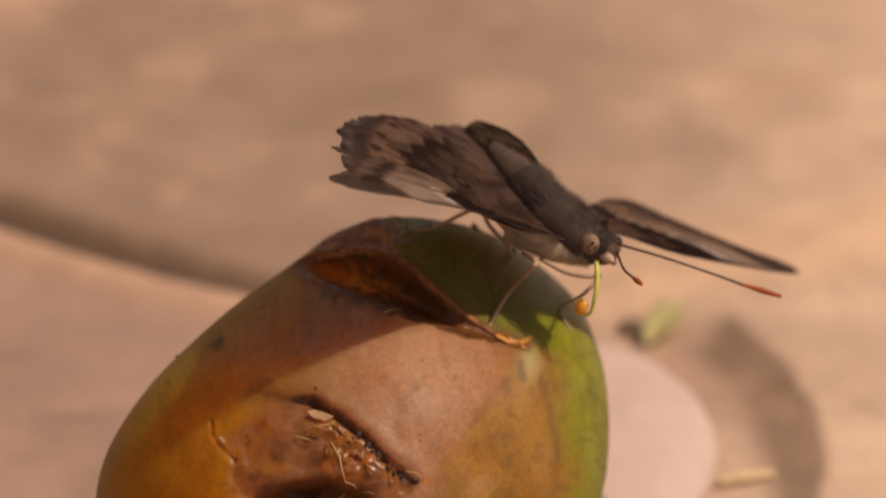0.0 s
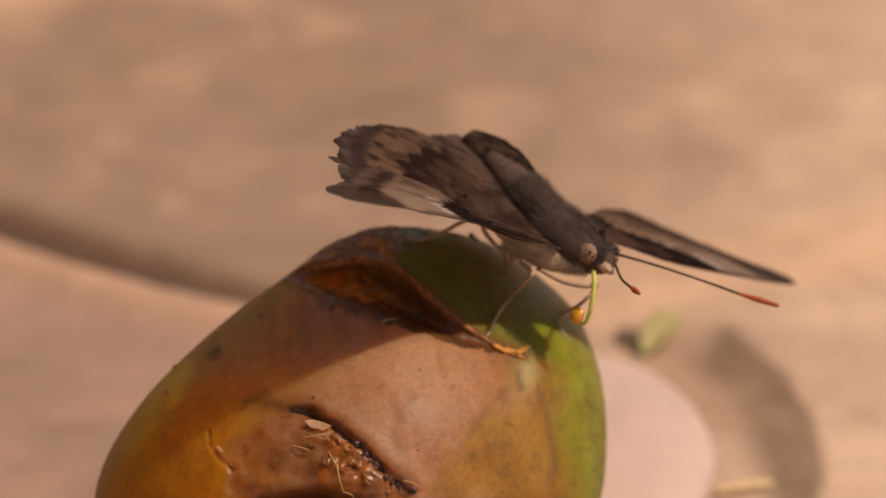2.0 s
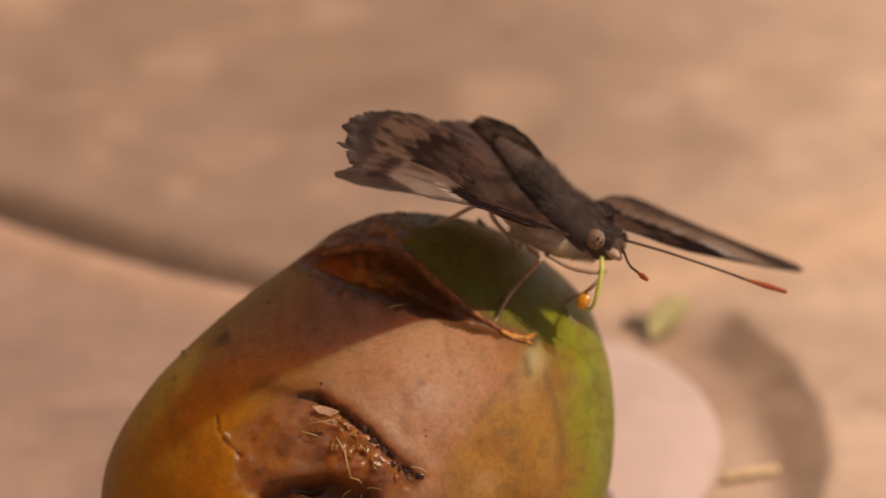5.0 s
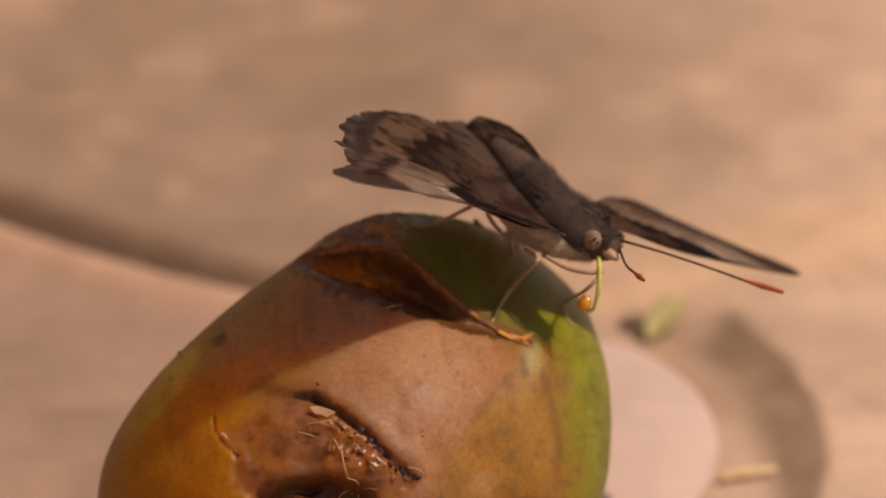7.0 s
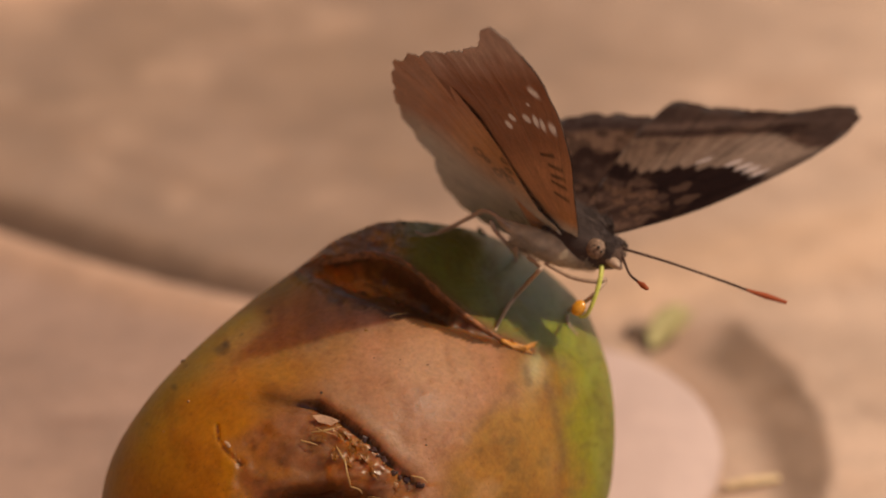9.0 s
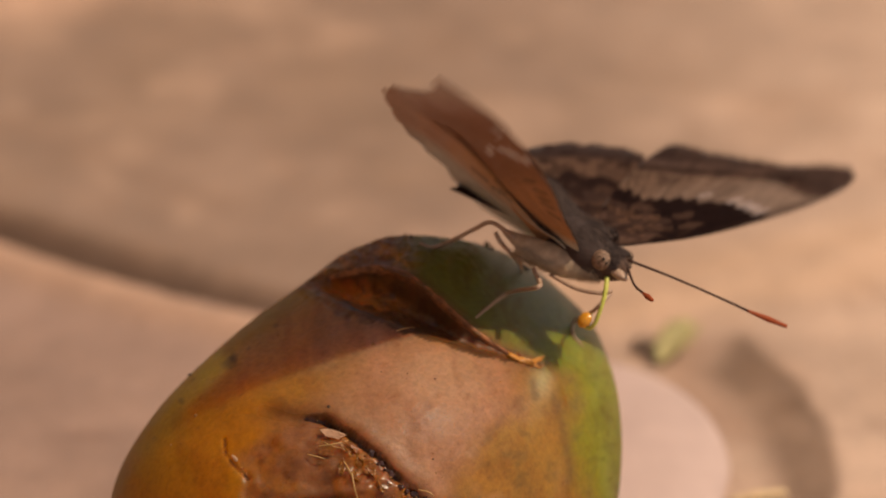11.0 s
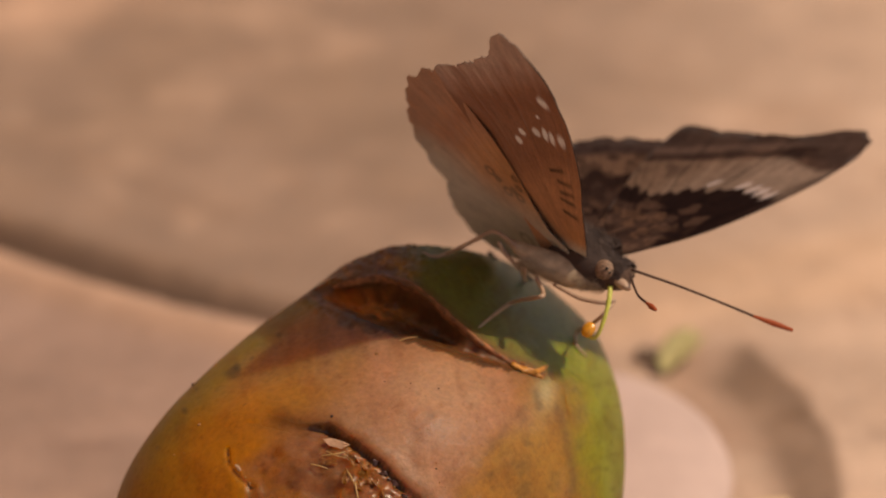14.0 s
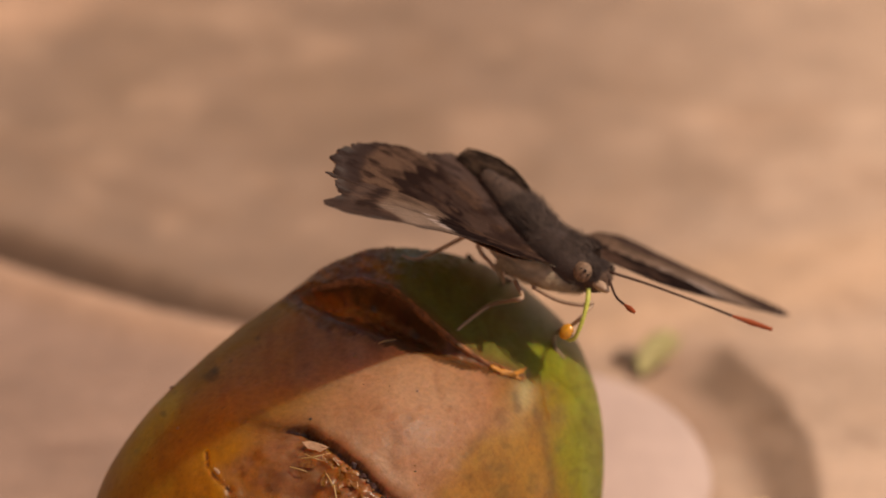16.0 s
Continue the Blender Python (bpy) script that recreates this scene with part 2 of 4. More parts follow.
def make_bounce_wall():
    """Unseen plain wall on the left, added to bounce warm sunlight at the fruit."""
    bm = bmesh.new()
    bmesh.ops.create_cube(bm, size=1)
    for v in bm.verts:
        v.co = Vector((v.co.x * 0.14, v.co.y * 4.4, v.co.z * 1.9))
    bmesh.ops.bevel(bm, geom=bm.edges[:], offset=0.01, segments=2, affect="EDGES")
    ob = part("bounce_wall", bm, plain("ochre_bounce", (0.50, 0.33, 0.21), 40, 0.002, 0.9, 0.2))
    ob.location = (-0.85, 0.1, 0.93)
    tagged(ob, "unseen plain ochre wall added to bounce warm light", "wall", kind="structure")


make_bounce_wall()


# ---- the fruit ----
EDGE_Y = [384, 390, 405, 430, 470, 540, 620, 700, 800, 900, 1050, 1200, 1320, 1400, 1420]
EDGE_L = [692, 655, 608, 563, 508, 412, 322, 248, 186, 163, 165, 225, 345, 480, 590]
EDGE_R = [715, 775, 848, 905, 962, 1032, 1066, 1082, 1084, 1068, 1005, 900, 775, 670, 620]
FOLD_LOW = [(505, 474), (560, 500), (610, 522), (690, 552), (760, 577), (830, 598), (890, 612), (935, 618)]
FOLD_TOP = [(505, 474), (560, 448), (640, 440), (700, 458), (750, 496), (810, 548), (870, 588), (935, 612)]
TEAR = [(450, 690), (510, 700), (560, 697), (600, 722), (650, 762), (690, 805), (735, 835)]


def fruit_edges(y):
    """Left and right rim of the fruit at height y, rounded."""
    def curve(v):
        s = np.linspace(0, 1, len(EDGE_Y))
        ys = np.array([q for q in smooth_line(list(zip(s, EDGE_Y, v)), 10)])
        return np.interp(y, ys[:, 1], ys[:, 2])
    return curve(EDGE_L), curve(EDGE_R)


def roll_back(x, y):
    """How far the fruit falls away towards its top and its right flank."""
    high = 2.6 * np.tanh(np.log1p(np.exp((640 - y) / 40)) / 2.6)
    return (38 + 46 * step(700, 960, x)) * high + 26 * np.log1p(np.exp((x - 770) / 60))


def fruit_depth(x, y):
    """Depth of the fruit's front side at a place inside its rim."""
    left, right = fruit_edges(y)
    mid, half = (left + right) / 2, np.maximum((right - left) / 2, 1)
    k = np.clip(1 - np.abs((x - mid) / half) ** 2.15, 0, 1) ** (1 / 2.05)
    return -85 + 0.84 * half * k - roll_back(x, y)


def fruit_marks(x, y):
    """Sunken (positive) depth and colour on the front of the fruit."""
    inside = lambda low, top: (y < np.interp(x, *zip(*low))) & (y > np.interp(x, *zip(*top)))
    px, py = x, y
    x, y = x + 5 * fbm(px, py, 26, 52), y + 5 * fbm(px, py, 22, 53) + 2.5 * fbm(px, py, 9, 54)
    hole = inside(FOLD_LOW, FOLD_TOP) & (x > 505) & (x < 935)
    x, y = px, py
    d_low = line_distance(x, y, FOLD_LOW)[0]
    shreds = fbm(x + y, (y - 0.6 * x) * 2.2, 46, 55) + 0.5 * fbm(x + y, (y - 0.6 * x) * 2.5, 14, 56)
    depth = np.where(hole, (50 + 13 * shreds) * step(0, 48, d_low) * step(0, 20, line_distance(x, y, FOLD_TOP)[0]), 0)
    depth = depth + 6 * np.exp(-((d_low - 6) / 9) ** 2) * fbm(x, y, 13, 57) * step(720, 600, x)
    d_top, a_top = line_distance(x, y, FOLD_TOP)
    depth = depth - 10 * np.exp(-(d_top / 11) ** 2) * ~hole
    crusty = step(6, -10, y - np.interp(x, *zip(*FOLD_TOP))) * step(515, 550, x) * step(740, 680, x)
    depth = depth + crusty * (5 * fbm(x, y, 18, 68) + 4 * fbm(x, y, 7, 69))
    d_tear, a_tear = line_distance(x, y, TEAR)
    below = y > np.interp(x, *zip(*TEAR))
    d_tear = d_tear + 4 * fbm(x, y, 24, 44)
    depth = depth + 16 * np.exp(-(d_tear / (2.5 + 4 * a_tear)) ** 2) * step(0.1, 0.3, a_tear) * step(1.0, 0.8, a_tear) - 5 * np.exp(-((d_tear - 20) / 15) ** 2) * (~below)
    depth = depth + 5 * np.exp(-(np.hypot((x - 505) / 60, (y - 703) / 18)) ** 2)
    flesh = step(1.1, 0.8, np.hypot((x - 575) / 185, (y - 805) / 112) + 0.12 * fbm(x, y, 60, 2)) * below * step(-4, 10, x - np.interp(y, [690, 740, 800, 900], [440, 386, 420, 400]))
    depth = depth + flesh * (8 + 11 * fbm(x, y, 60, 6) + (14 * np.abs(fbm(x, y, 24, 7)) - 9 + 6 * fbm(x, y, 11, 48)) * step(1.15, 0.5, np.hypot((x - 640) / 85, (y - 800) / 75)))
    hollow = step(1.15, 0.7, np.hypot((x - 560) / 95, (y - 868) / 38) + 0.15 * fbm(x, y, 30, 9))
    depth = depth + (30 + 12 * fbm(x, y, 22, 62)) * hollow
    d_slit, a_slit = line_distance(x, y, [(384, 738), (387, 762), (400, 776), (412, 790), (427, 802)])
    d_slit = d_slit + 2.5 * fbm(x, y, 12, 49)
    depth = depth + 7 * np.exp(-(d_slit / (1.2 + 4.5 * a_slit)) ** 2) - 2 * np.exp(-((d_slit - 12) / 9) ** 2) * step(0.2, 0.8, a_slit)
    depth = depth + 2.2 * fbm(x, y, 90, 12) + 0.8 * fbm(x, y, 22, 13)
    # colours
    tan, pink, orange, green, olive = [0.295, 0.120, 0.017], [0.335, 0.146, 0.070], [0.41, 0.135, 0.006], [0.205, 0.205, 0.006], [0.25, 0.145, 0.012]
    wob = 34 * fbm(x, y, 130, 21) + 10 * fbm(x, y, 30, 22)
    left, right = fruit_edges(y)
    c = mix(np.tile(tan, (len(x), 1)), [0.32, 0.15, 0.055], step(-0.2, 0.6, fbm(x, y, 60, 23)))
    c = mix(c, orange, step(590, 420, x + wob + 0.10 * (y - 800)))
    c = mix(c, [0.36, 0.175, 0.010], step(350, 230, x + wob) * 0.8)
    seam = np.interp(y, [500, 600, 640, 690, 740, 830, 890], [905, 905, 895, 880, 835, 790, 770])
    c = mix(c, pink, 0.95 * step(500, 640, x + 1.2 * wob) * step(34, -46, x - seam + 0.6 * wob))
    c = mix(c, [0.33, 0.165, 0.03], 0.6 * step(-10, 30, x - seam + 0.6 * wob) * step(-0.4, 0.5, fbm(x, y * 0.5, 50, 64)))
    # soft sun highlight on the front, painted as a paler spot
    c = mix(c, [0.44, 0.245, 0.145], 0.5 * step(1.0, 0.3, np.hypot((x - 745 + wob) / 130, (y - 625) / 60)))
    c = mix(c, [0.34, 0.155, 0.045], 0.8 * step(690, 580, y + 0.5 * wob) * step(600, 440, x + wob))
    c = mix(c, olive, 0.55 * step(110, 10, x - left + 0.6 * wob) * step(860, 700, y))
    c = mix(c, olive, 0.8 * step(70, 5, x - left + 0.5 * wob))
    c = mix(c, green, step(940, 1050, x + 1.2 * wob + 0.16 * (700 - y)) * step(300, 60, right - x))
    c = mix(c, [0.18, 0.17, 0.012], 0.6 * step(30, 5, right - x))
    upper = step(-2, 16, x - np.interp(y, [380, 440, 458, 496, 548, 588, 612], [640, 660, 700, 750, 810, 870, 925])) * step(640, 600, y)
    c = mix(c, green, upper)
    # upper green darkened: shade beneath the wings put into the colour
    c = mix(c, [0.14, 0.145, 0.02], 0.75 * upper * step(600, 520, y + wob))
    c = mix(c, [0.135, 0.125, 0.02], 0.9 * upper * step(965, 915, x + 0.3 * (y - 580) + 0.4 * wob))
    # greyer green near the rim, the sky's sheen put into the colour
    c = mix(c, [0.125, 0.14, 0.05], 0.6 * upper * step(815, 900, x + wob) * step(30, -30, y - 440 - 0.75 * (x - 830) + wob))
    c = mix(c, [0.20, 0.13, 0.03], 0.25 * upper * np.exp(-(line_distance(x, y, [(860, 575), (925, 605)])[0] / 22) ** 2))
    streak = np.exp(-(line_distance(x, y, [(905, 640), (880, 690), (835, 740), (790, 830), (770, 890)])[0] / 7) ** 2) + np.exp(-(line_distance(x, y, [(945, 640), (968, 700), (985, 790), (980, 890)])[0] / 9) ** 2)
    c = mix(c, [0.12, 0.06, 0.025], 0.5 * streak * step(-0.5, 0.5, fbm(x, y, 40, 31)))
    c = mix(c, [0.13, 0.075, 0.022], 0.35 * step(0.05, 0.6, fbm(x, y, 26, 32)) * step(780, 860, x))
    c = mix(c, [0.55, 0.5, 0.28], 0.5 * np.exp(-(((x - 935) / 18) ** 2 + ((y - 640) / 30) ** 2)))
    c = mix(c, [0.10, 0.06, 0.03], 0.6 * np.exp(-(line_distance(x, y, [(920, 640), (925, 668)])[0] / 7) ** 2))
    for bx, by, br in ((382, 610, 13), (392, 600, 9), (465, 545, 6), (420, 583, 5), (318, 640, 6), (300, 676, 7), (255, 742, 5)):
        c = mix(c, [0.06, 0.035, 0.014], 0.65 * step(1.3, 0.4, np.hypot(x - bx, 1.3 * (y - by)) / br + 0.7 * fbm(x, y, 8, 34)))
    c = mix(c, [0.23, 0.078, 0.028], 0.9 * flesh)
    c = mix(c, [0.30, 0.098, 0.014], 0.8 * flesh * step(0.0, 0.5, fbm(x, y, 38, 35) + 0.5 * step(600, 700, x) + 0.4 * step(450, 400, x)))
    c = mix(c, [0.12, 0.038, 0.016], 0.45 * flesh * step(0.1, 0.6, fbm(x, y, 17, 36)))
    c = mix(c, [0.085, 0.03, 0.016], 0.75 * step(8, 1, d_tear - 6 * fbm(x, y, 11, 33)) * step(1.0, 0.75, a_tear) * step(0.02, 0.3, a_tear))
    c = mix(c, [0.075, 0.024, 0.010], 0.95 * hollow)
    c = mix(c, [0.14, 0.05, 0.022], 0.65 * np.exp(-(np.hypot((x - 500 + 0.3 * (y - 690)) / 70, (y - 692) / 26 + 0.3 * fbm(x, y, 30, 63))) ** 2))
    c = mix(c, [0.07, 0.025, 0.01], 0.8 * np.exp(-(d_slit / (2 + 3 * a_slit)) ** 2))
    c = mix(c, mix([0.13, 0.045, 0.012], [0.36, 0.135, 0.028], step(-0.5, 0.6, shreds)), 1.0 * hole)
    # hole darkened towards its lower right: the cavity's shade put into the colour
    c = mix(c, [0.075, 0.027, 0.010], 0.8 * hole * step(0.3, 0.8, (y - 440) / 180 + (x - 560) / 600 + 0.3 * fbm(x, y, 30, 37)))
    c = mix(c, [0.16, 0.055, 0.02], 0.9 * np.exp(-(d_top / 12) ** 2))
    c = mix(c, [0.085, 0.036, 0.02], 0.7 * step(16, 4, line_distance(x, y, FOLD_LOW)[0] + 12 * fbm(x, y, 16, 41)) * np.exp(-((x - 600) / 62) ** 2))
    c = mix(c, mix([0.17, 0.062, 0.018], [0.38, 0.15, 0.03], step(-0.3, 0.5, fbm(x, y, 20, 66))), 0.9 * step(6, -10, y - np.interp(x, *zip(*FOLD_TOP)) + 8 * fbm(x, y, 18, 65)) * step(525, 560, x) * step(735, 650, x + 0.6 * wob))
    c = mix(c, [0.13, 0.055, 0.02], 0.5 * step(0.0, 0.5, fbm(x, y, 13, 67)) * step(30, 8, y - np.interp(x, [500, 560, 640, 704, 760], [486, 440, 405, 392, 396]) + 12 * fbm(x, y, 20, 43)) * step(760, 690, x) * (y < 500))
    skin = ~hole * step(0.7, 0.2, flesh)
    c = mix(c, np.asarray(c) * np.array([0.70, 0.60, 0.52]), 0.55 * skin * step(0.0, 0.7, fbm(x * 1.4 - y * 0.3, y * 0.55, 44, 58)))
    c = mix(c, np.asarray(c) * np.array([1.18, 1.16, 1.25]), 0.6 * skin * step(0.1, 0.7, fbm(x * 1.2 - y * 0.4, y * 0.5, 30, 59)))
    c = mix(c, np.asarray(c) * np.array([0.72, 0.58, 0.45]), 0.5 * skin * step(0.35, 0.8, fbm(x, y, 12, 60)))
    specks = fbm(x, y, 9, 51, 2) > 0.93
    c = mix(c, [0.06, 0.035, 0.02], 0.6 * specks)
    wet = np.clip(flesh * step(-0.2, 0.5, fbm(x, y, 30, 45)) + np.exp(-(d_tear / 14) ** 2) + hollow + np.exp(-(d_slit / 9) ** 2) + 0.5 * hole * step(-0.1, 0.5, fbm(x, y, 25, 46)), 0, 1)
    return depth, np.clip(c, 0.003, 1), wet


def make_fruit():
    rows, ring = 380, 600
    s = np.linspace(0, 1, rows)
    ys = 384.5 + (1419 - 384.5) * (1 - np.cos(np.pi * np.where(s < 0.66, s * 0.62 / 0.66, 0.62 + (s - 0.66) * 0.38 / 0.34))) / 2
    turn = np.linspace(0, 2 * np.pi, ring, endpoint=False)
    turn = turn - 0.35 * np.sin(2 * turn) * 0.4
    Y, A = np.meshgrid(ys, turn, indexing="ij")
    left, right = fruit_edges(Y)
    mid, half = (left + right) / 2, (right - left) / 2
    co, si = np.cos(A), np.sin(A)
    X = mid + half * np.sign(co) * np.abs(co) ** (2 / 2.1)
    Z = -85 + 0.84 * half * np.sign(si) * np.abs(si) ** (2 / 2.1) - roll_back(X, Y)
    x, y, z, front = X.ravel(), Y.ravel(), Z.ravel(), np.sin(A).ravel()
    depth, tint, wet = fruit_marks(x, y)
    face = step(0.0, 0.25, front)
    z = z - depth * face
    y = y + 0.5 * depth * face * (depth > 0)
    crust = step(480, 420, y) * step(860, 800, x) * step(500, 560, x)
    y = y - crust * 5 * np.maximum(fbm(x, z, 11, 47), 0)
    back = np.tile([0.24, 0.2, 0.02], (len(x), 1)) * (1 + 0.25 * fbm(x, y, 120, 61))[:, None]
    tint = mix(back, tint, step(-0.25, 0.02, front))
    world_points = np.array(HEART)[None] + np.outer((x - 784) * UNIT, RIGHT) + np.outer((441 - y) * UNIT, UP) + np.outer(z * UNIT, BACK)
    faces = [(i * ring + j, i * ring + (j + 1) % ring, (i + 1) * ring + (j + 1) % ring, (i + 1) * ring + j) for i in range(rows - 1) for j in range(ring)]
    faces += [tuple(range(ring))[::-1], tuple((rows - 1) * ring + j for j in range(ring))]
    fruit = new("mango", None)
    base = Vector((-0.01, 0.0, 0.0))
    fruit.location = base
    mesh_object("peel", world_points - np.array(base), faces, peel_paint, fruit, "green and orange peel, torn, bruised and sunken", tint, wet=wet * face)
    tagged(fruit, "overripe green and orange mango with torn rotting peel", "fruit")
    return fruit, base


mango, MANGO_BASE = make_fruit()


def on_fruit(x, y, lift=0.0):
    """A place on the fruit's front, lifted off it."""
    z = float(fruit_depth(np.array([float(x)]), np.array([float(y)]))[0]) - float(fruit_marks(np.array([float(x)]), np.array([float(y)]))[0][0])
    return at(x, y, z + lift)


lip_paint = plain("curled_peel_edge", (0.30, 0.105, 0.036), 900, 0.0006, 0.5, 0.7, Specular_IOR_Level=0.3)
pulp_paint = plain("wet_orange_pulp", (0.25, 0.075, 0.01), 900, 0.0006, 0.15, 0.75, Subsurface_Weight=0.3, Subsurface_Scale=0.001)
dark_pulp = plain("dark_rotten_pulp", (0.06, 0.022, 0.014), 1200, 0.0003, 0.14, 0.6)
fibre_paint = plain("dry_fruit_fibre", (0.44, 0.25, 0.085), 4000, 0.00005, 0.5)
crumb_paint = plain("dark_crumb", (0.06, 0.03, 0.018), 2500, 0.0003, 0.8)
skin_scrap = plain("pale_skin_scrap", (0.42, 0.235, 0.14), 1500, 0.0001, 0.35, 0.25)
dice = random.Random(4)


def fruit_place(x, y, lift=0.0):
    return on_fruit(x, y, lift) - MANGO_BASE


def peel_lip():
    """The torn upper edge of the peel, curled over the hollow."""
    line = smooth_line([(560, 455), (600, 446), (645, 440), (700, 456), (750, 494), (810, 546), (870, 587), (915, 610), (940, 606)], 9)
    n, around = len(line), 12
    verts, faces = [], []
    for k, (x, y) in enumerate(line):
        s = k / (n - 1)
        wide = (6 + 9 * math.sin(math.pi * min(1, s * 1.15)) ** 0.8) * (1 + 0.28 * noise.noise((k * 0.55, 3, 1)))
        for j in range(around):
            a = 2 * math.pi * j / around
            rough = 1 + 0.25 * noise.noise((k * 0.7, j * 1.3, 5))
            verts.append(at(x + wide * 0.35 * math.cos(a) * rough, y + 4 + wide * (0.62 * math.sin(a)) * rough, 0) + BACK * UNIT * (float(fruit_depth(np.array([x]), np.array([y]))[0]) + 2 + wide * 0.55 * math.cos(a) * rough) - MANGO_BASE)
    for k in range(n - 1):
        for j in range(around):
            a, b = k * around + j, k * around + (j + 1) % around
            faces.append((a, b, b + around, a + around))
    faces += [tuple(range(around))[::-1], tuple(range((n - 1) * around, n * around))]
    return mesh_object("peel_flap", verts, faces, lip_paint, mango, "curled red-brown torn peel edge")


peel_lip()
tip_paint = plain("bright_torn_tip", (0.50, 0.20, 0.03), 1200, 0.0003, 0.35, 0.5)


def nugget(name, x, y, size, material, label="", lift=0.0, flat=0.7, parent=None):
    centre = fruit_place(x, y, lift)
    bm = bmesh.new()
    bmesh.ops.create_icosphere(bm, subdivisions=3, radius=1)
    shift = Vector((dice.uniform(0, 50), dice.uniform(0, 50), dice.uniform(0, 50)))
    sx, sy = dice.uniform(0.7, 1.4), dice.uniform(0.7, 1.3)
    for v in bm.verts:
        q = v.co * (1 + 0.6 * noise.noise(v.co * 1.3 + shift) + 0.25 * noise.noise(v.co * 3.5 + shift))
        v.co = centre + (RIGHT * q.x * sx + UP * q.y * sy + BACK * q.z * flat) * size * UNIT
    return part(name, bm, material, parent or mango, label)


for points, r in (([(876, 594), (902, 606), (924, 610)], 5.5), ([(896, 601), (918, 607), (936, 604)], 4.5), ([(904, 607), (922, 613), (932, 618)], 4.5), ([(918, 606), (932, 602), (942, 597)], 3)):
    tube("flap_tip", [fruit_place(x, y, 7 - 2 * k) for k, (x, y) in enumerate(points)], [r * 0.8 * UNIT, r * UNIT, r * 0.4 * UNIT], tip_paint, mango, "bright orange torn tip of the peel", sides=9, rough=0.45)
for x, y, size in ((632, 770, 9), (668, 818, 9), (690, 842, 12)):
    nugget("pulp_lump", x, y, size, pulp_paint, "wet orange pulp", -4, 0.45)
for x, y, size in ((655, 778, 6), (672, 797, 6), (690, 817, 6), (712, 830, 6), (735, 838, 6), (664, 788, 4), (700, 826, 5), (640, 760, 5)):
    nugget("rotten_lump", x, y, size, dark_pulp, "dark rotten pulp", 0, 0.55)
for x, y, size in ((704, 387, 4), (840, 401, 6), (848, 407, 4), (905, 438, 6), (912, 445, 4), (312, 633, 4), (565, 681, 3), (745, 770, 1.5), (655, 622, 1.3), (700, 625, 1.2), (748, 634, 1.5)):
    nugget("crumb", x, y, size, crumb_paint, "tiny dark crumb", 0, 0.5)
for points, r in (([(548, 748), (575, 744), (600, 738)], 1.8), ([(530, 762), (548, 766), (560, 770)], 1.8), ([(606, 792), (612, 822), (620, 850), (628, 880)], 2.2), ([(616, 840), (632, 846), (640, 862)], 1.7), ([(622, 860), (608, 868), (600, 878)], 1.7), ([(640, 862), (650, 858), (668, 860)], 1.6), ([(628, 850), (634, 868), (636, 884)], 1.8), ([(556, 740), (572, 747), (590, 752)], 1.4), ([(680, 552), (692, 548), (712, 545)], 1.5), ([(590, 770), (600, 785), (606, 800)], 2.0), ([(720, 822), (738, 826), (748, 834)], 2.0)):
    tube("fibre", [fruit_place(x, y, 5 + 4 * (k == 1)) for k, (x, y) in enumerate(points)], [r * 0.7 * UNIT, r * 0.8 * UNIT, r * 0.35 * UNIT], fibre_paint, mango, "pale dry fibre", sides=6)


def scrap(x, y, size, spin, material, label):
    """A thin, torn, slightly bent flake lying on the flesh."""
    bm = bmesh.new()
    rim = [(0.9 + 0.35 * dice.uniform(-1, 1), 2 * math.pi * (k + 0.3 * dice.uniform(-1, 1)) / 9) for k in range(9)]
    rings = []
    for level, scale in ((-0.05, 0.96), (0.05, 1.0), (0.09, 0.55)):
        ring = []
        for r, a in rim:
            u, v = r * scale * math.cos(a) * 1.35, r * scale * math.sin(a) * 0.62
            u, v = u * math.cos(spin) - v * math.sin(spin), u * math.sin(spin) + v * math.cos(spin)
            ring.append(bm.verts.new(fruit_place(x + u * size, y + v * size, 4) + BACK * UNIT * size * (level + 0.10 * u * u - 0.2 * v)))
        rings.append(ring)
    bm.faces.new(rings[0])
    bm.faces.new(rings[2][::-1])
    for low, high in zip(rings, rings[1:]):
        for k in range(9):
            bm.faces.new((low[k], high[k], high[(k + 1) % 9], low[(k + 1) % 9]))
    ob = part("skin_scrap", bm, material, mango, label)
    ob.data.polygons.foreach_set("use_smooth", [False] * len(ob.data.polygons))
    return ob


for x, y, size, spin in ((576, 727, 17, 0.45), (404, 772, 6, 0.9)):
    scrap(x, y, size, spin, skin_scrap, "pale loose scrap of skin")
amber_paint = plain("amber_pulp", (0.25, 0.088, 0.013), 1300, 0.0004, 0.18, 0.6, Subsurface_Weight=0.3, Subsurface_Scale=0.001)
for x, y, size, spin in ((600, 752, 13, 0.8), (618, 772, 11, 1.4), (590, 782, 10, 1.7), (640, 792, 12, 0.7), (655, 815, 10, 1.0), (560, 758, 12, 0.1), (612, 800, 9, 1.2)):
    scrap(x, y, size, spin, amber_paint, "shred of amber pulp")


juice_paint = plain("clear_juice", (0.30, 0.14, 0.05), 600, 0.00005, 0.06, 0.5)
for _ in range(24):
    s = dice.random()
    x, y = np.interp(s, [0, 0.3, 0.6, 1], [575, 640, 690, 742]), np.interp(s, [0, 0.3, 0.6, 1], [712, 762, 812, 842])
    nugget("juice_drop", x + dice.uniform(-26, 8), y + dice.uniform(-8, 22), dice.uniform(0.7, 1.7), juice_paint, "tiny glistening juice drop", 1, 0.8)
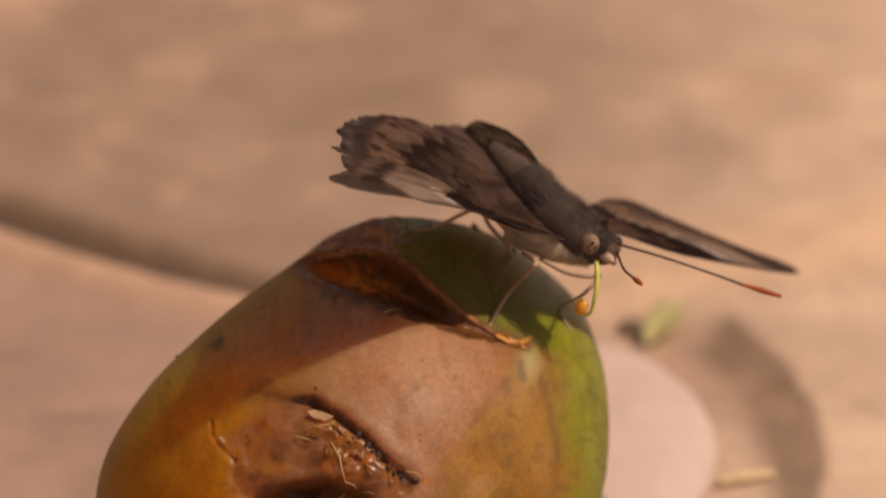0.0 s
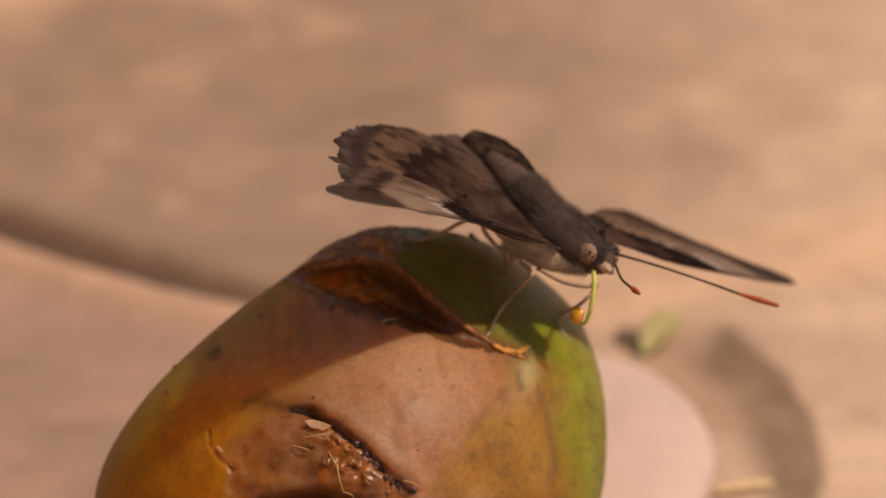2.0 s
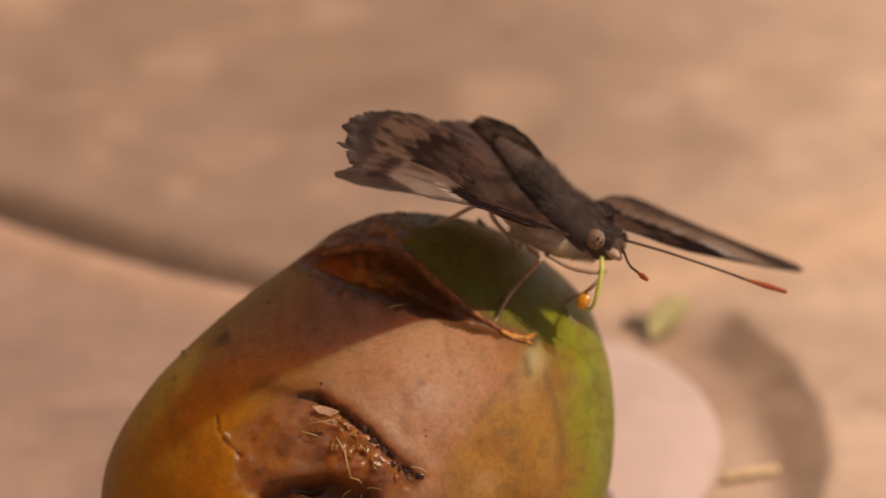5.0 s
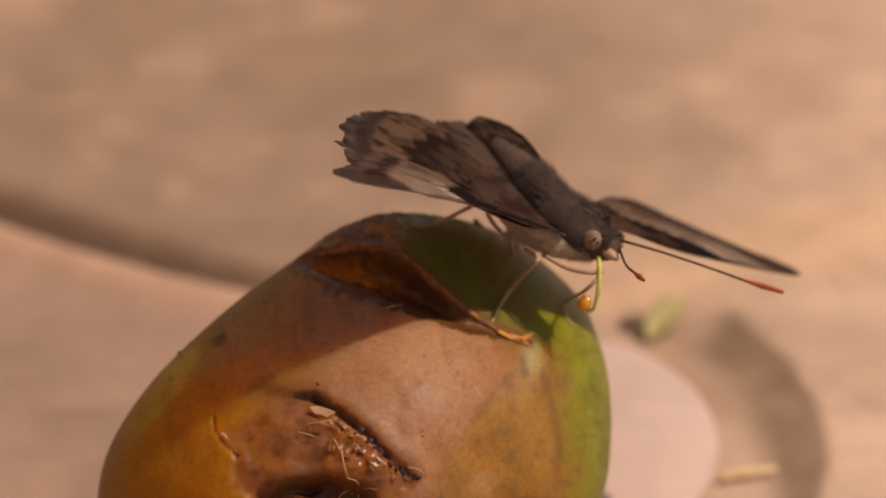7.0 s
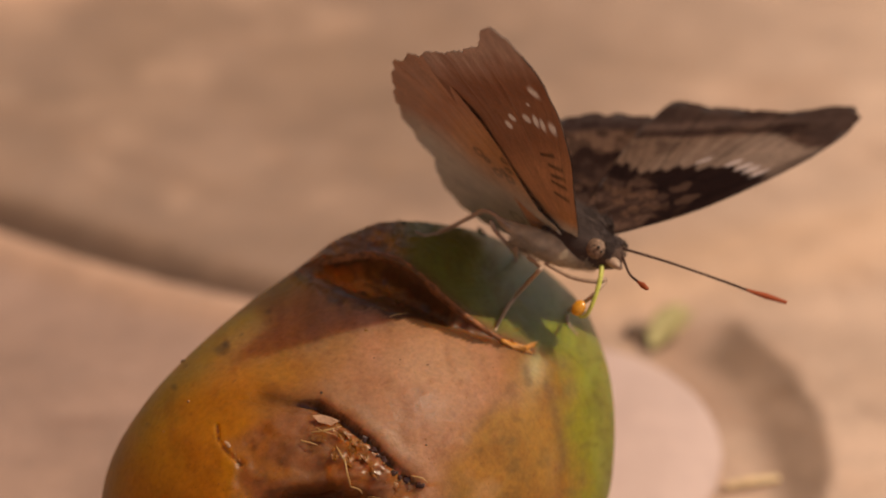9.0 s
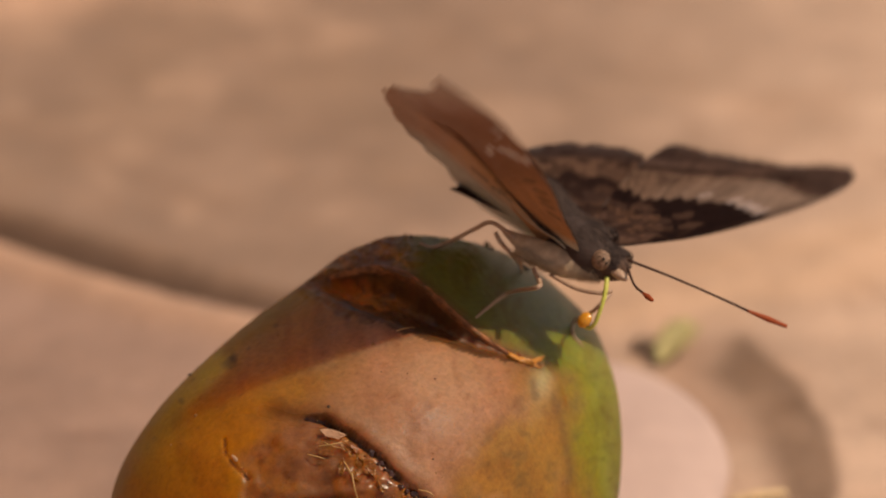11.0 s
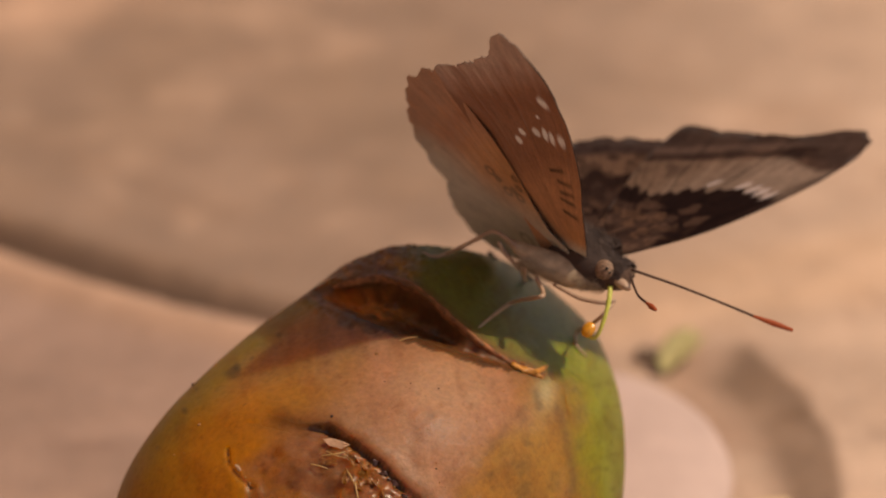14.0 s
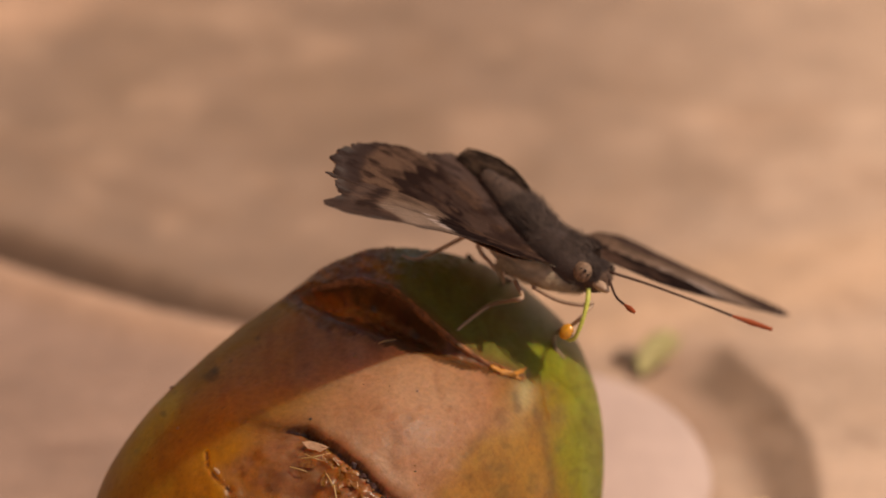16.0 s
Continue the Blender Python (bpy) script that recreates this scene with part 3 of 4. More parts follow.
for x, y in ((545, 705), (402, 770), (416, 786), (424, 797), (287, 752), (305, 748), (470, 560), (640, 575), (330, 700), (745, 760), (815, 690), (862, 640)):
    nugget("juice_drop", x, y, dice.uniform(1.2, 2.2), juice_paint, "tiny glistening juice drop", 1, 0.8)

for _ in range(44):
    x, y = dice.uniform(330, 900), dice.uniform(585, 860)
    nugget("juice_drop", x, y, dice.uniform(0.55, 1.0), juice_paint, "tiny glistening juice drop", 0.6, 0.9)


# ---- the butterfly ----
FORE = Vector((0.6564, -0.4917, 0.5721))
SIDE = Vector((0.5853, -0.1465, -0.7974))
TOP = Vector((0.4759, 0.8584, 0.1917))


def in_world(v):
    return RIGHT * v.x + UP * v.y + BACK * v.z


fly = new("butterfly", None)
FLY_AT = at(1019, 431, -10)
fly.matrix_basis = Matrix.Translation(FLY_AT) @ Matrix((in_world(FORE), in_world(SIDE), in_world(TOP))).transposed().to_4x4()
tagged(fly, "brown butterfly with pale wing bands feeding on a mango", "butterfly")
FLY_INVERSE = fly.matrix_basis.inverted()


def on_fly(x, y, depth=0.0):
    return FLY_INVERSE @ at(x, y, depth)


MM = 0.001
FOREWING = [(-5.5, 0.3), (-10, 9), (-14.4, 17.5), (-17.0, 24.0), (-16.8, 25.9), (-13.8, 28.4), (-10.4, 30.9), (-7.6, 34.0), (-5.4, 37.6), (-3.7, 40.3), (-1.6, 41.2), (0.5, 39.2), (2.2, 34), (3.0, 27), (3.0, 18), (2.3, 10), (1.4, 3.5), (0.6, 0.5)]
HINDWING = [(-6, -3.5), (-12, -7.0), (-18, -8.4), (-22, -7.2), (-23.8, -3.5), (-23.6, 0.6), (-23.5, 1.8), (-25.0, 4.8), (-25.7, 9.2), (-24.8, 14.5), (-22.8, 19.3), (-20.0, 22.4), (-14.8, 25.6), (-11.4, 22.0), (-6.4, 13.2), (-1.2, 2.7)]


def wing_outline(points):
    """Reach of a wing from its root by angle."""
    line = np.array(smooth_line(points, 14))
    angle, reach = np.arctan2(line[:, 0], line[:, 1]), np.hypot(line[:, 0], line[:, 1])
    order = np.argsort(angle)
    return angle[order], reach[order]


def fore_pattern(a, b):
    """Upper side of the forewing: a is forwards, b outwards, in millimetres."""
    n1, n2, n3 = fbm(a, b, 3.0, 71), fbm(a, b, 1.0, 72), fbm(a, b, 9.0, 73)
    fan = np.arctan2(a, b)                      # rays between the veins
    comb = np.abs((fan * 11.5) % 1 - 0.5) * 2
    fray = fbm(fan * 60, np.zeros_like(a), 1.0, 75)
    t = b - 1.43 * a                            # grows towards the outer margin
    c = np.tile([0.105, 0.07, 0.055], (len(a), 1))
    c = mix(c, [0.18, 0.125, 0.095], 0.75 * step(-0.1, 0.5, n3 + 0.5 * n1))
    c = mix(c, [0.042, 0.027, 0.022], 0.85 * step(0.0, 0.4, fbm(a * 0.9, b * 0.5, 2.4, 78) + 0.35 * n2))
    c = mix(c, [0.24, 0.165, 0.12], 0.5 * step(0.25, 0.6, fbm(a * 0.9, b * 0.45, 2.0, 80) + 0.2 * n2))
    rim = np.interp(a, [-16, -12, -10, -7.5, -5.6, -4, -2.3, 2.5], [9.5, 10.5, 12.2, 13, 17.6, 18.6, 21.6, 23.2])
    pale = step(-0.35, 0.35, b - rim - 1.3 * (comb - 0.5) - 0.9 * fray - 0.5 * n2) * step(37.2, 35.4, t + 0.9 * n1 + 6.5 * step(-5, 2, a))
    light = mix([0.29, 0.215, 0.155], [0.46, 0.39, 0.315], step(-12, -1, a + 1.5 * fray))
    root = np.interp(a, [-14, -9, -5, -2, 0.5, 2.2], [9.5, 9.2, 10.6, 11.0, 7.0, 2.0])
    dark = step(-0.8, 0.8, b - root + 1.6 * n1) * step(0.5, -0.3, b - rim - 1.3 * (comb - 0.5) - 0.9 * fray) * step(-13.5, -11.5, a + n1)
    c = mix(c, [0.021, 0.012, 0.011], 0.95 * dark)
    # brown islands within the dark patch
    for ca, cb, ra, rb in ((-6.3, 11.2, 1.7, 1.4), (-4.4, 9.6, 1.2, 1.6), (-2.4, 14.8, 0.8, 1.8), (-1.2, 8.2, 1.0, 1.7), (0.2, 13.2, 0.7, 1.6)):
        island = np.hypot((a - ca) / ra, (b - cb) / rb) + 0.75 * n2 + 0.5 * n1
        c = mix(c, [0.13, 0.086, 0.064], 0.8 * step(1.15, 0.75, island))
        c = mix(c, [0.014, 0.008, 0.008], 0.75 * np.exp(-((island - 1.15) / 0.16) ** 2))
    c = mix(c, light, pale * (0.84 + 0.16 * fray) * (1 - 0.4 * step(0.0, 0.6, fbm(fan * 130, b * 0.12, 1.0, 79))))
    c = mix(c, [0.09, 0.062, 0.05], 0.6 * pale * step(-6, -9.5, a) * step(0.1, 0.6, n1 + 0.4 * n3))
    c = mix(c, [0.05, 0.034, 0.029], 0.85 * np.exp(-((t - 38.0 + 4 * step(-5, 2, a) - 0.9 * n1 - 0.7 * (comb - 0.5)) / 1.1) ** 2))
    c = mix(c, [0.17, 0.13, 0.11], 0.6 * step(39.2, 40.2, t + n1) * step(43.0, 41.8, t))
    c = mix(c, [0.075, 0.055, 0.048], 0.7 * step(42.0, 43.2, t + 0.6 * comb))
    c = mix(c, [0.10, 0.073, 0.062], 0.75 * step(31.5, 35.0, b + 0.5 * a + n1 + 1.5 * fray))
    c = mix(c, [0.05, 0.032, 0.027], 0.6 * step(1.9, 2.8, a))
    # a row of white flecks along the dark patch
    for ca, cb, wide in ((1.5, 23.2, 0.30), (0.3, 23.0, 0.34), (-0.8, 22.7, 0.34), (-2.2, 22.3, 0.26), (-5.0, 20.0, 0.2)):
        along, across = (b - cb) + 0.4 * (a - ca), (a - ca) - 0.12 * (b - cb)
        c = mix(c, [0.86, 0.84, 0.82], 0.95 * step(1.3, 0.8, np.hypot(across / wide, along / 1.3)))
    # uneven dusting of scales: warm and dark blotches on the inner half
    inner = step(15, 8, b) * (1 - 0.6 * dark)
    c = mix(c, [0.26, 0.165, 0.105], 0.6 * inner * step(0.12, 0.42, fbm(a, b, 1.5, 91) + 0.25 * n2))
    c = mix(c, [0.03, 0.019, 0.016], 0.4 * inner * step(0.1, 0.36, fbm(a, b, 1.8, 92) + 0.25 * n2))
    return c * (1 + 0.2 * fbm(fan * 90, np.hypot(a, b) * 0.5, 1.0, 77))[:, None]


def hind_pattern(a, b):
    n1, n2, n3 = fbm(a, b, 3.0, 81), fbm(a, b, 1.0, 82), fbm(a, b, 9.0, 83)
    fan = np.arctan2(b, -a)
    comb = np.abs((fan * 5.1) % 1 - 0.5) * 2
    r = np.hypot(a * 1.02, b * 0.97)
    c = np.tile([0.082, 0.056, 0.046], (len(a), 1))
    c = mix(c, [0.135, 0.096, 0.077], 0.7 * step(-0.2, 0.6, n3 + 0.4 * n1))
    edge = r + 1.6 * (comb - 0.5) + 1.1 * n1
    c = mix(c, [0.036, 0.022, 0.018], 0.9 * step(17.6, 19.2, edge) * step(21.5, 20.9, edge) * step(1, 4, b + n1))
    c = mix(c, [0.225, 0.155, 0.11], 0.9 * step(20.9, 21.5, edge) * step(26.4, 25.2, r + 0.7 * n1))
    c = mix(c, [0.11, 0.077, 0.06], 0.5 * step(20.9, 21.5, edge) * step(0.0, 0.5, n1 + 0.3 * n2))
    spot = np.hypot((r - 24.9) / 0.75, (comb - 1.0) / 0.3)
    c = mix(c, [0.04, 0.026, 0.022], 0.8 * step(1.4, 0.7, spot + 0.3 * n2))
    c = mix(c, [0.07, 0.052, 0.048], 0.85 * step(25.6, 26.6, r + 0.5 * n1))
    c = mix(c, [0.18, 0.155, 0.145], 0.3 * np.exp(-((r - 28.2) / 0.6) ** 2))
    # greyer inner margin
    c = mix(c, [0.155, 0.122, 0.112], 0.75 * step(2.4, 0.4, b + 0.4 * n1))
    c = mix(c, [0.21, 0.135, 0.09], 0.45 * step(0.15, 0.45, fbm(a, b, 2.0, 93) + 0.25 * n2) * step(20, 17, r))
    c = mix(c, [0.03, 0.018, 0.015], 0.55 * step(0.12, 0.4, fbm(a, b, 2.2, 94) + 0.25 * n2))
    loop = np.hypot((a + 11.8) / 1.25, (b - 7.2) / 1.0)
    c = mix(c, [0.015, 0.009, 0.008], 0.85 * np.exp(-((loop - 0.9) / 0.2) ** 2))
    return c * (1 + 0.2 * fbm(fan * 90, r * 0.5, 1.0, 87))[:, None]


def under_pattern(a, b, front):
    """Under side of a wing: rusty brown, bluish grey towards the body."""
    n1, n2 = fbm(a, b, 4.0, 91), fbm(a, b, 1.2, 92)
    c = np.tile([0.57, 0.285, 0.15], (len(a), 1))
    r = np.hypot(a, b)
    rays = fbm(np.arctan2(a, b) * 40, r * 0.12, 1.0, 93)
    if front:
        t = b - 0.68 * a
        c = mix(c, [0.33, 0.15, 0.085], 0.9 * step(13, 21, t + n1))
        c = mix(c, [0.30, 0.125, 0.07], 0.8 * np.exp(-((t - 29.6 - 0.8 * n1) / 2.3) ** 2))
        c = mix(c, [0.48, 0.29, 0.22], 0.8 * step(31, 34.5, t + 0.6 * n2 + 1.5 * rays))
        c = mix(c, [0.68, 0.58, 0.52], 0.4 * step(34, 38, t + 2.5 * rays))
        c = mix(c, [0.66, 0.31, 0.12], 0.7 * step(-2.2, 0.2, a) * step(9, 5, b))
        for ca, cb, ra, rb in ((0.3, 29.5, 0.75, 0.8), (-1.7, 25.6, 0.22, 0.3), (-5.0, 20.9, 0.5, 0.5), (-5.9, 19.0, 0.5, 0.55), (-2.5, 22.4, 0.55, 0.65), (-1.1, 22.8, 0.36, 1.0), (-0.1, 22.7, 0.36, 1.0), (1.4, 23.0, 0.5, 0.85)):
            c = mix(c, [0.95, 0.93, 0.92], step(1.35, 0.85, np.hypot((a - ca) / ra, (b - cb) / rb)))
        for ca, cb, tilt in ((-0.6, 16.7, -0.45), (0.3, 14.9, -0.1), (0.4, 13.1, -0.2), (0.2, 11.6, 0.05), (0.2, 9.4, 0.05)):
            c = mix(c, [0.012, 0.008, 0.006], 0.92 * np.exp(-((b - cb + tilt * (a - ca)) / 0.3) ** 2) * step(-1.5, -1.0, a - ca) * step(1.3, 0.9, a - ca))
    else:
        c = mix(c, [0.68, 0.35, 0.14], 0.6 * step(3, 8, b) * step(22, 16, r + n1))
        c = mix(c, [0.42, 0.185, 0.10], 0.55 * np.exp(-((r - 22 - n1) / 1.8) ** 2))
        c = mix(c, [0.46, 0.27, 0.19], 0.6 * step(23, 26, r + n2))
        for ca, cb, q in ((-11.4, 10.2, 0.55), (-10.2, 9.5, 0.3), (-6.5, 11.5, 0.35), (-8.8, 8.2, 0.5), (-6.6, 8.3, 0.5), (-6.3, 10.0, 0.35), (-7.6, 9.0, 0.3)):
            c = mix(c, [0.035, 0.02, 0.012], 0.8 * np.exp(-((np.hypot((a - ca) * 0.8, b - cb) - q) / 0.22) ** 2))
    # pale bluish scales over the root
    pale = step(11, 2, b + n1 + 0.12 * (a + 8)) if not front else step(5, 1.5, r + n1)
    c = mix(c, [0.66, 0.645, 0.56], 0.9 * pale)
    if not front:
        for ca, cb in ((-8.9, -0.4), (-3.6, 1.4)):
            c = mix(c, [0.14, 0.12, 0.09], 0.7 * np.exp(-((np.hypot((a - ca) * 0.8, b - cb) - 0.95) / 0.22) ** 2))
    c = c * (1 + 0.18 * fbm(np.arctan2(a, b) * 90, r * 0.5, 1.0, 97) + 0.12 * rays)[:, None]
    return mix(c, np.asarray(c) * 0.8, 0.5 * step(0, 0.7, n2))


def make_wing(name, points, front, sign, label):
    """A thin cambered wing rooted at its origin: forwards is x, outwards y times sign."""
    angle, reach = wing_outline(points)
    spokes, steps = 280, 130
    th = np.linspace(angle[0], angle[-1], spokes)
    R = np.interp(th, angle, reach)
    margin = step(0.62, 0.8, R / R.max())
    teeth = np.abs(np.sin((th - th[0]) / (th[-1] - th[0]) * math.pi * (9 if front else 11)))
    nick = fbm(th * 26, th * 0, 1.0, 5 if front else 6)
    R = R * (1 - margin * (0.02 * (1 - teeth) + 0.03 * np.abs(nick)))
    k = np.linspace(0.02, 1, steps)
    TH, K = np.meshgrid(th, k, indexing="ij")
    rad = K * R[:, None]
    a, b = (rad * np.sin(TH)).ravel(), (rad * np.cos(TH)).ravel()
    vein = np.abs(np.sin((TH - th[0]) / (th[-1] - th[0]) * math.pi * 9)).ravel()
    vein = np.exp(-(vein / 0.09) ** 2) * step(0.3, 0.45, K.ravel())
    arch = 1.9 * np.sin(np.clip(rad.ravel() / 43, 0, 1) * math.pi) - 0.0004 * rad.ravel() ** 2
    arch = arch + 0.10 * vein + 0.12 * fbm(a, b, 4, 15) + (0.25 * fbm(a, b, 7, 16) * step(0.7, 1.0, K.ravel()))
    arch = arch * (0.3 if sign > 0 else 1.0)
    if front:
        arch = arch + 1.3 * np.exp(-(rad.ravel() / 9.5) ** 2) * step(-8, -2, a) + 0.5 * step(-5, -12, a) * step(24, 16, b)
    else:
        arch = arch - 0.7 * step(2, 8, rad.ravel()) + 0.005 * np.maximum(2 - b, 0) ** 2 - 0.5 * step(-20, -11, a) * step(0, 6, b)
    top = fore_pattern(a, b) if front else hind_pattern(a, b)
    top = np.asarray(top) * np.array([0.82, 0.65, 0.61])
    top = mix(top, top * 0.45, 0.7 * vein)
    worn = step(0.93, 0.99, K.ravel()) * step(0.0, 0.6, fbm(a, b, 2.0, 19))
    top = mix(top, [0.22, 0.19, 0.18], 0.3 * worn)
    low = mix(under_pattern(a, b, front), top, 0.9 * step(0.965, 0.99, K.ravel()) * step(0.0, 1.5, a))
    thick = 0.07
    v_top = np.stack([a, b * sign, arch + thick], 1) * MM
    v_low = np.stack([a, b * sign, arch - thick], 1) * MM
    n = len(a)
    idx = lambda i, j: i * steps + j
    up, down, edge = [], [], []
    for i in range(spokes - 1):
        for j in range(steps - 1):
            q = (idx(i, j), idx(i + 1, j), idx(i + 1, j + 1), idx(i, j + 1))
            up.append(q if sign < 0 else q[::-1])
            down.append(tuple(n + w for w in (q[::-1] if sign < 0 else q)))
    rim = [idx(i, steps - 1) for i in range(spokes)]
    rim = [idx(0, j) for j in range(steps)] + rim[1:] + [idx(spokes - 1, j) for j in range(steps - 2, -1, -1)]
    for p, q in zip(rim, rim[1:] + rim[:1]):
        edge.append((p, q, n + q, n + p) if sign > 0 else (q, p, n + p, n + q))
    which = [0] * len(up) + [1] * len(down) + [0] * len(edge)
    ob = mesh_object(name, np.concatenate([v_top, v_low]), up + down + edge, wing_top, fly, label, np.clip(np.concatenate([top, low]), 0.003, 1), (wing_below, which))
    return ob


HINGE_NEAR = on_fly(989, 442, 16)
HINGE_HIND = on_fly(995, 428, 16)
HINGE_FAR = on_fly(1061, 424, -38)
near_fore = make_wing("forewing", FOREWING, True, -1, "brown forewing with a pale outer band and ragged edge")
near_hind = make_wing("hindwing", HINDWING, False, -1, "brown scalloped hindwing with a dark line")
far_fore = make_wing("forewing", [(a * 1.03, b * 1.03) for a, b in FOREWING], True, 1, "brown forewing with a pale outer band and ragged edge")
far_hind = make_wing("hindwing", [(a, max(b, -0.8 + 0.02 * a)) for a, b in HINDWING], False, 1, "brown scalloped hindwing with a dark line")


def ball(name, centre, sizes, material, parent, label="", tilt=None, lumps=0.05, seg=28):
    bm = bmesh.new()
    bmesh.ops.create_uvsphere(bm, u_segments=seg, v_segments=seg // 2 + 2, radius=1)
    for v in bm.verts:
        q = v.co.copy()
        v.co = Vector((q.x * sizes[0], q.y * sizes[1], q.z * sizes[2])) * (1 + lumps * noise.noise(q * 2.3 + Vector(centre) * 900))
    m = Matrix.Translation(centre) @ (tilt.to_4x4() if tilt is not None else Matrix())
    bmesh.ops.transform(bm, matrix=m, verts=bm.verts)
    return part(name, bm, material, parent, label)


hair_dark = plain("dark_body_hair", (0.058, 0.033, 0.026), 4200, 0.0003, 0.85)
head_hair = plain("brown_head_hair", (0.085, 0.043, 0.027), 4200, 0.0003, 0.85)
hair_mid = plain("brown_belly_hair", (0.085, 0.047, 0.033), 3000, 0.0003, 0.85, 0.7)
hair_pale = plain("pale_body_hair", (0.50, 0.37, 0.25), 4200, 0.0003, 0.85)
buff = plain("buff_belly", (0.46, 0.34, 0.235), 700, 0.0004, 0.85, 0.35)
hair_brown = plain("brown_body_hair", (0.10, 0.06, 0.045), 4200, 0.0003, 0.85)
eye_paint = plain("compound_eye", (0.27, 0.165, 0.11), 2600, 0.00008, 0.6, 0.7, Specular_IOR_Level=0.2)
pupil_paint = plain("dark_eye_spot", (0.02, 0.012, 0.01), 2600, 0.00003, 0.25)
leg_paint = plain("insect_leg", (0.44, 0.285, 0.195), 6000, 0.00004, 0.5)
horn_paint = plain("antenna_shaft", (0.06, 0.028, 0.02), 6000, 0.00003, 0.6, Specular_IOR_Level=0.12)
club_paint = plain("antenna_club", (0.34, 0.07, 0.025), 6000, 0.00003, 0.6, Specular_IOR_Level=0.15)
tongue_paint = plain("yellow_green_tongue", (0.55, 0.55, 0.10), 5000, 0.00003, 0.4)
drop_paint = plain("orange_pulp", (0.75, 0.32, 0.03), 3000, 0.00005, 0.2)

ball("thorax", on_fly(1008, 408, -10), (6.0 * MM, 3.0 * MM, 3.0 * MM), hair_dark, fly, "dark hairy thorax")
tube("breast", [on_fly(872, 380, -16), on_fly(925, 413, -4), on_fly(985, 436, 4), on_fly(1050, 443, 22)], [0.3 * MM, 1.5 * MM, 1.9 * MM, 1.5 * MM], buff, fly, "buff hairy underside", sides=20, rough=0.03)
tube("abdomen", [on_fly(992, 402, -34), on_fly(953, 352, -84), on_fly(914, 304, -122), on_fly(874, 258, -156)], [2.6 * MM, 2.6 * MM, 2.3 * MM, 1.1 * MM], hair_mid, fly, "brown hairy abdomen", sides=20, rough=0.04)


def inner_fold():
    """The hindwing's inner margin, folded up beside the abdomen: a bent, blunt leaf."""
    n, m = 46, 22
    verts, tint, faces = [], [], []
    for layer in (-1, 1):
        for k in range(n):
            s = k / (n - 1)
            high = (0.35 + 2.5 * math.sin(math.pi * (0.15 + 0.71 * s)) ** 0.75) * (1 + 0.06 * noise.noise((s * 9, 0, 3)))
            for q in range(m):
                v = 2 * q / (m - 1) - 1
                x, z = 5.8 - 11.6 * s, v * high
                bend = 1.0 * v * v + 0.5 * math.sin(3.2 * s) + 0.18 * noise.noise((x * 0.8, z * 0.8, 1))
                thin = 0.45 * max(0.0, 1 - v * v) ** 0.5 * math.sin(math.pi * min(0.98, 0.02 + s)) + 0.05
                verts.append(FOLD_AT + Vector((x, bend + layer * thin, z)) * MM)
                streak = noise.noise((x * 0.5, z * 1.8, 7)) + 0.4 * noise.noise((x * 1.6, z * 4, 9))
                base = Vector((0.04, 0.026, 0.021)).lerp(Vector((0.15, 0.092, 0.064)), min(1, max(0, 0.35 + 1.5 * streak)))
                tint.append(base if abs(v) < 0.85 else base * 0.5)
    g = n * m
    for k in range(n - 1):
        for q in range(m - 1):
            a = k * m + q
            faces += [(a, a + 1, a + m + 1, a + m), (g + a, g + a + m, g + a + m + 1, g + a + 1)]
        for a in (k * m, k * m + m - 1):
            faces.append((a, a + m, g + a + m, g + a))
    for q in range(m - 1):
        for a in (q, (n - 1) * m + q):
            faces.append((a, g + a, g + a + 1, a + 1))
    return mesh_object("wing_fold", [v - HINGE_HIND for v in verts], faces, wing_top, fly, "dark brown fold of the inner hindwing margin", np.array([tuple(t) for t in tint]))


FOLD_AT = on_fly(880, 270, -138)
wing_fold = inner_fold()
head = ball("head", on_fly(1063, 441, 28), (2.1 * MM, 2.2 * MM, 1.8 * MM), head_hair, fly, "small brown head")
near_eye = ball("eye", on_fly(1043, 432, 52), (1.25 * MM, 0.9 * MM, 1.2 * MM), eye_paint, head, "buff compound eye with dark spots", lumps=0.0)
for x, y, r in ((1047, 430, 0.2), (1052, 438, 0.17), (1041, 426, 0.11)):
    ball("eye_spot", on_fly(x, y, 71 - 0.5 * abs(x - 1043)), (r * MM, r * MM, r * MM), pupil_paint, near_eye, "", lumps=0.0, seg=12)
ball("eye", on_fly(1078, 436, 15), (1.2 * MM, 0.8 * MM, 1.2 * MM), eye_paint, head, "brown speckled compound eye")
ball("palp", on_fly(1072, 455, 52), (1.7 * MM, 0.8 * MM, 0.6 * MM), leg_paint, head, "buff brown palp")
antennae = []
for points in ([(1090, 432, 50), (1170, 455, 40), (1260, 485, 25), (1310, 503, 18)], [(1090, 448, 60), (1100, 476, 110), (1114, 490, 140)]):
    shaft = tube("antenna", [on_fly(*p) for p in points], [0.17 * MM, 0.14 * MM, 0.16 * MM], horn_paint, head, "thin dark antenna with a red club")
    antennae.append(shaft)
    a, b = Vector(points[-2]), Vector(points[-1])
    end = (1382, 525, 8) if points[-1][0] > 1200 else (1129, 502, 165)
    tube("club", [on_fly(*b), on_fly(*((b + Vector(end)) / 2)), on_fly(*end)], [0.16 * MM, 0.36 * MM, 0.22 * MM], club_paint, shaft, "red antenna tip")


def skin(x, y, lift):
    """A place over the fruit's skin, as the insect's layout takes it."""
    return x, y, float(fruit_depth(np.array([float(x)]), np.array([float(y)]))[0]) + lift


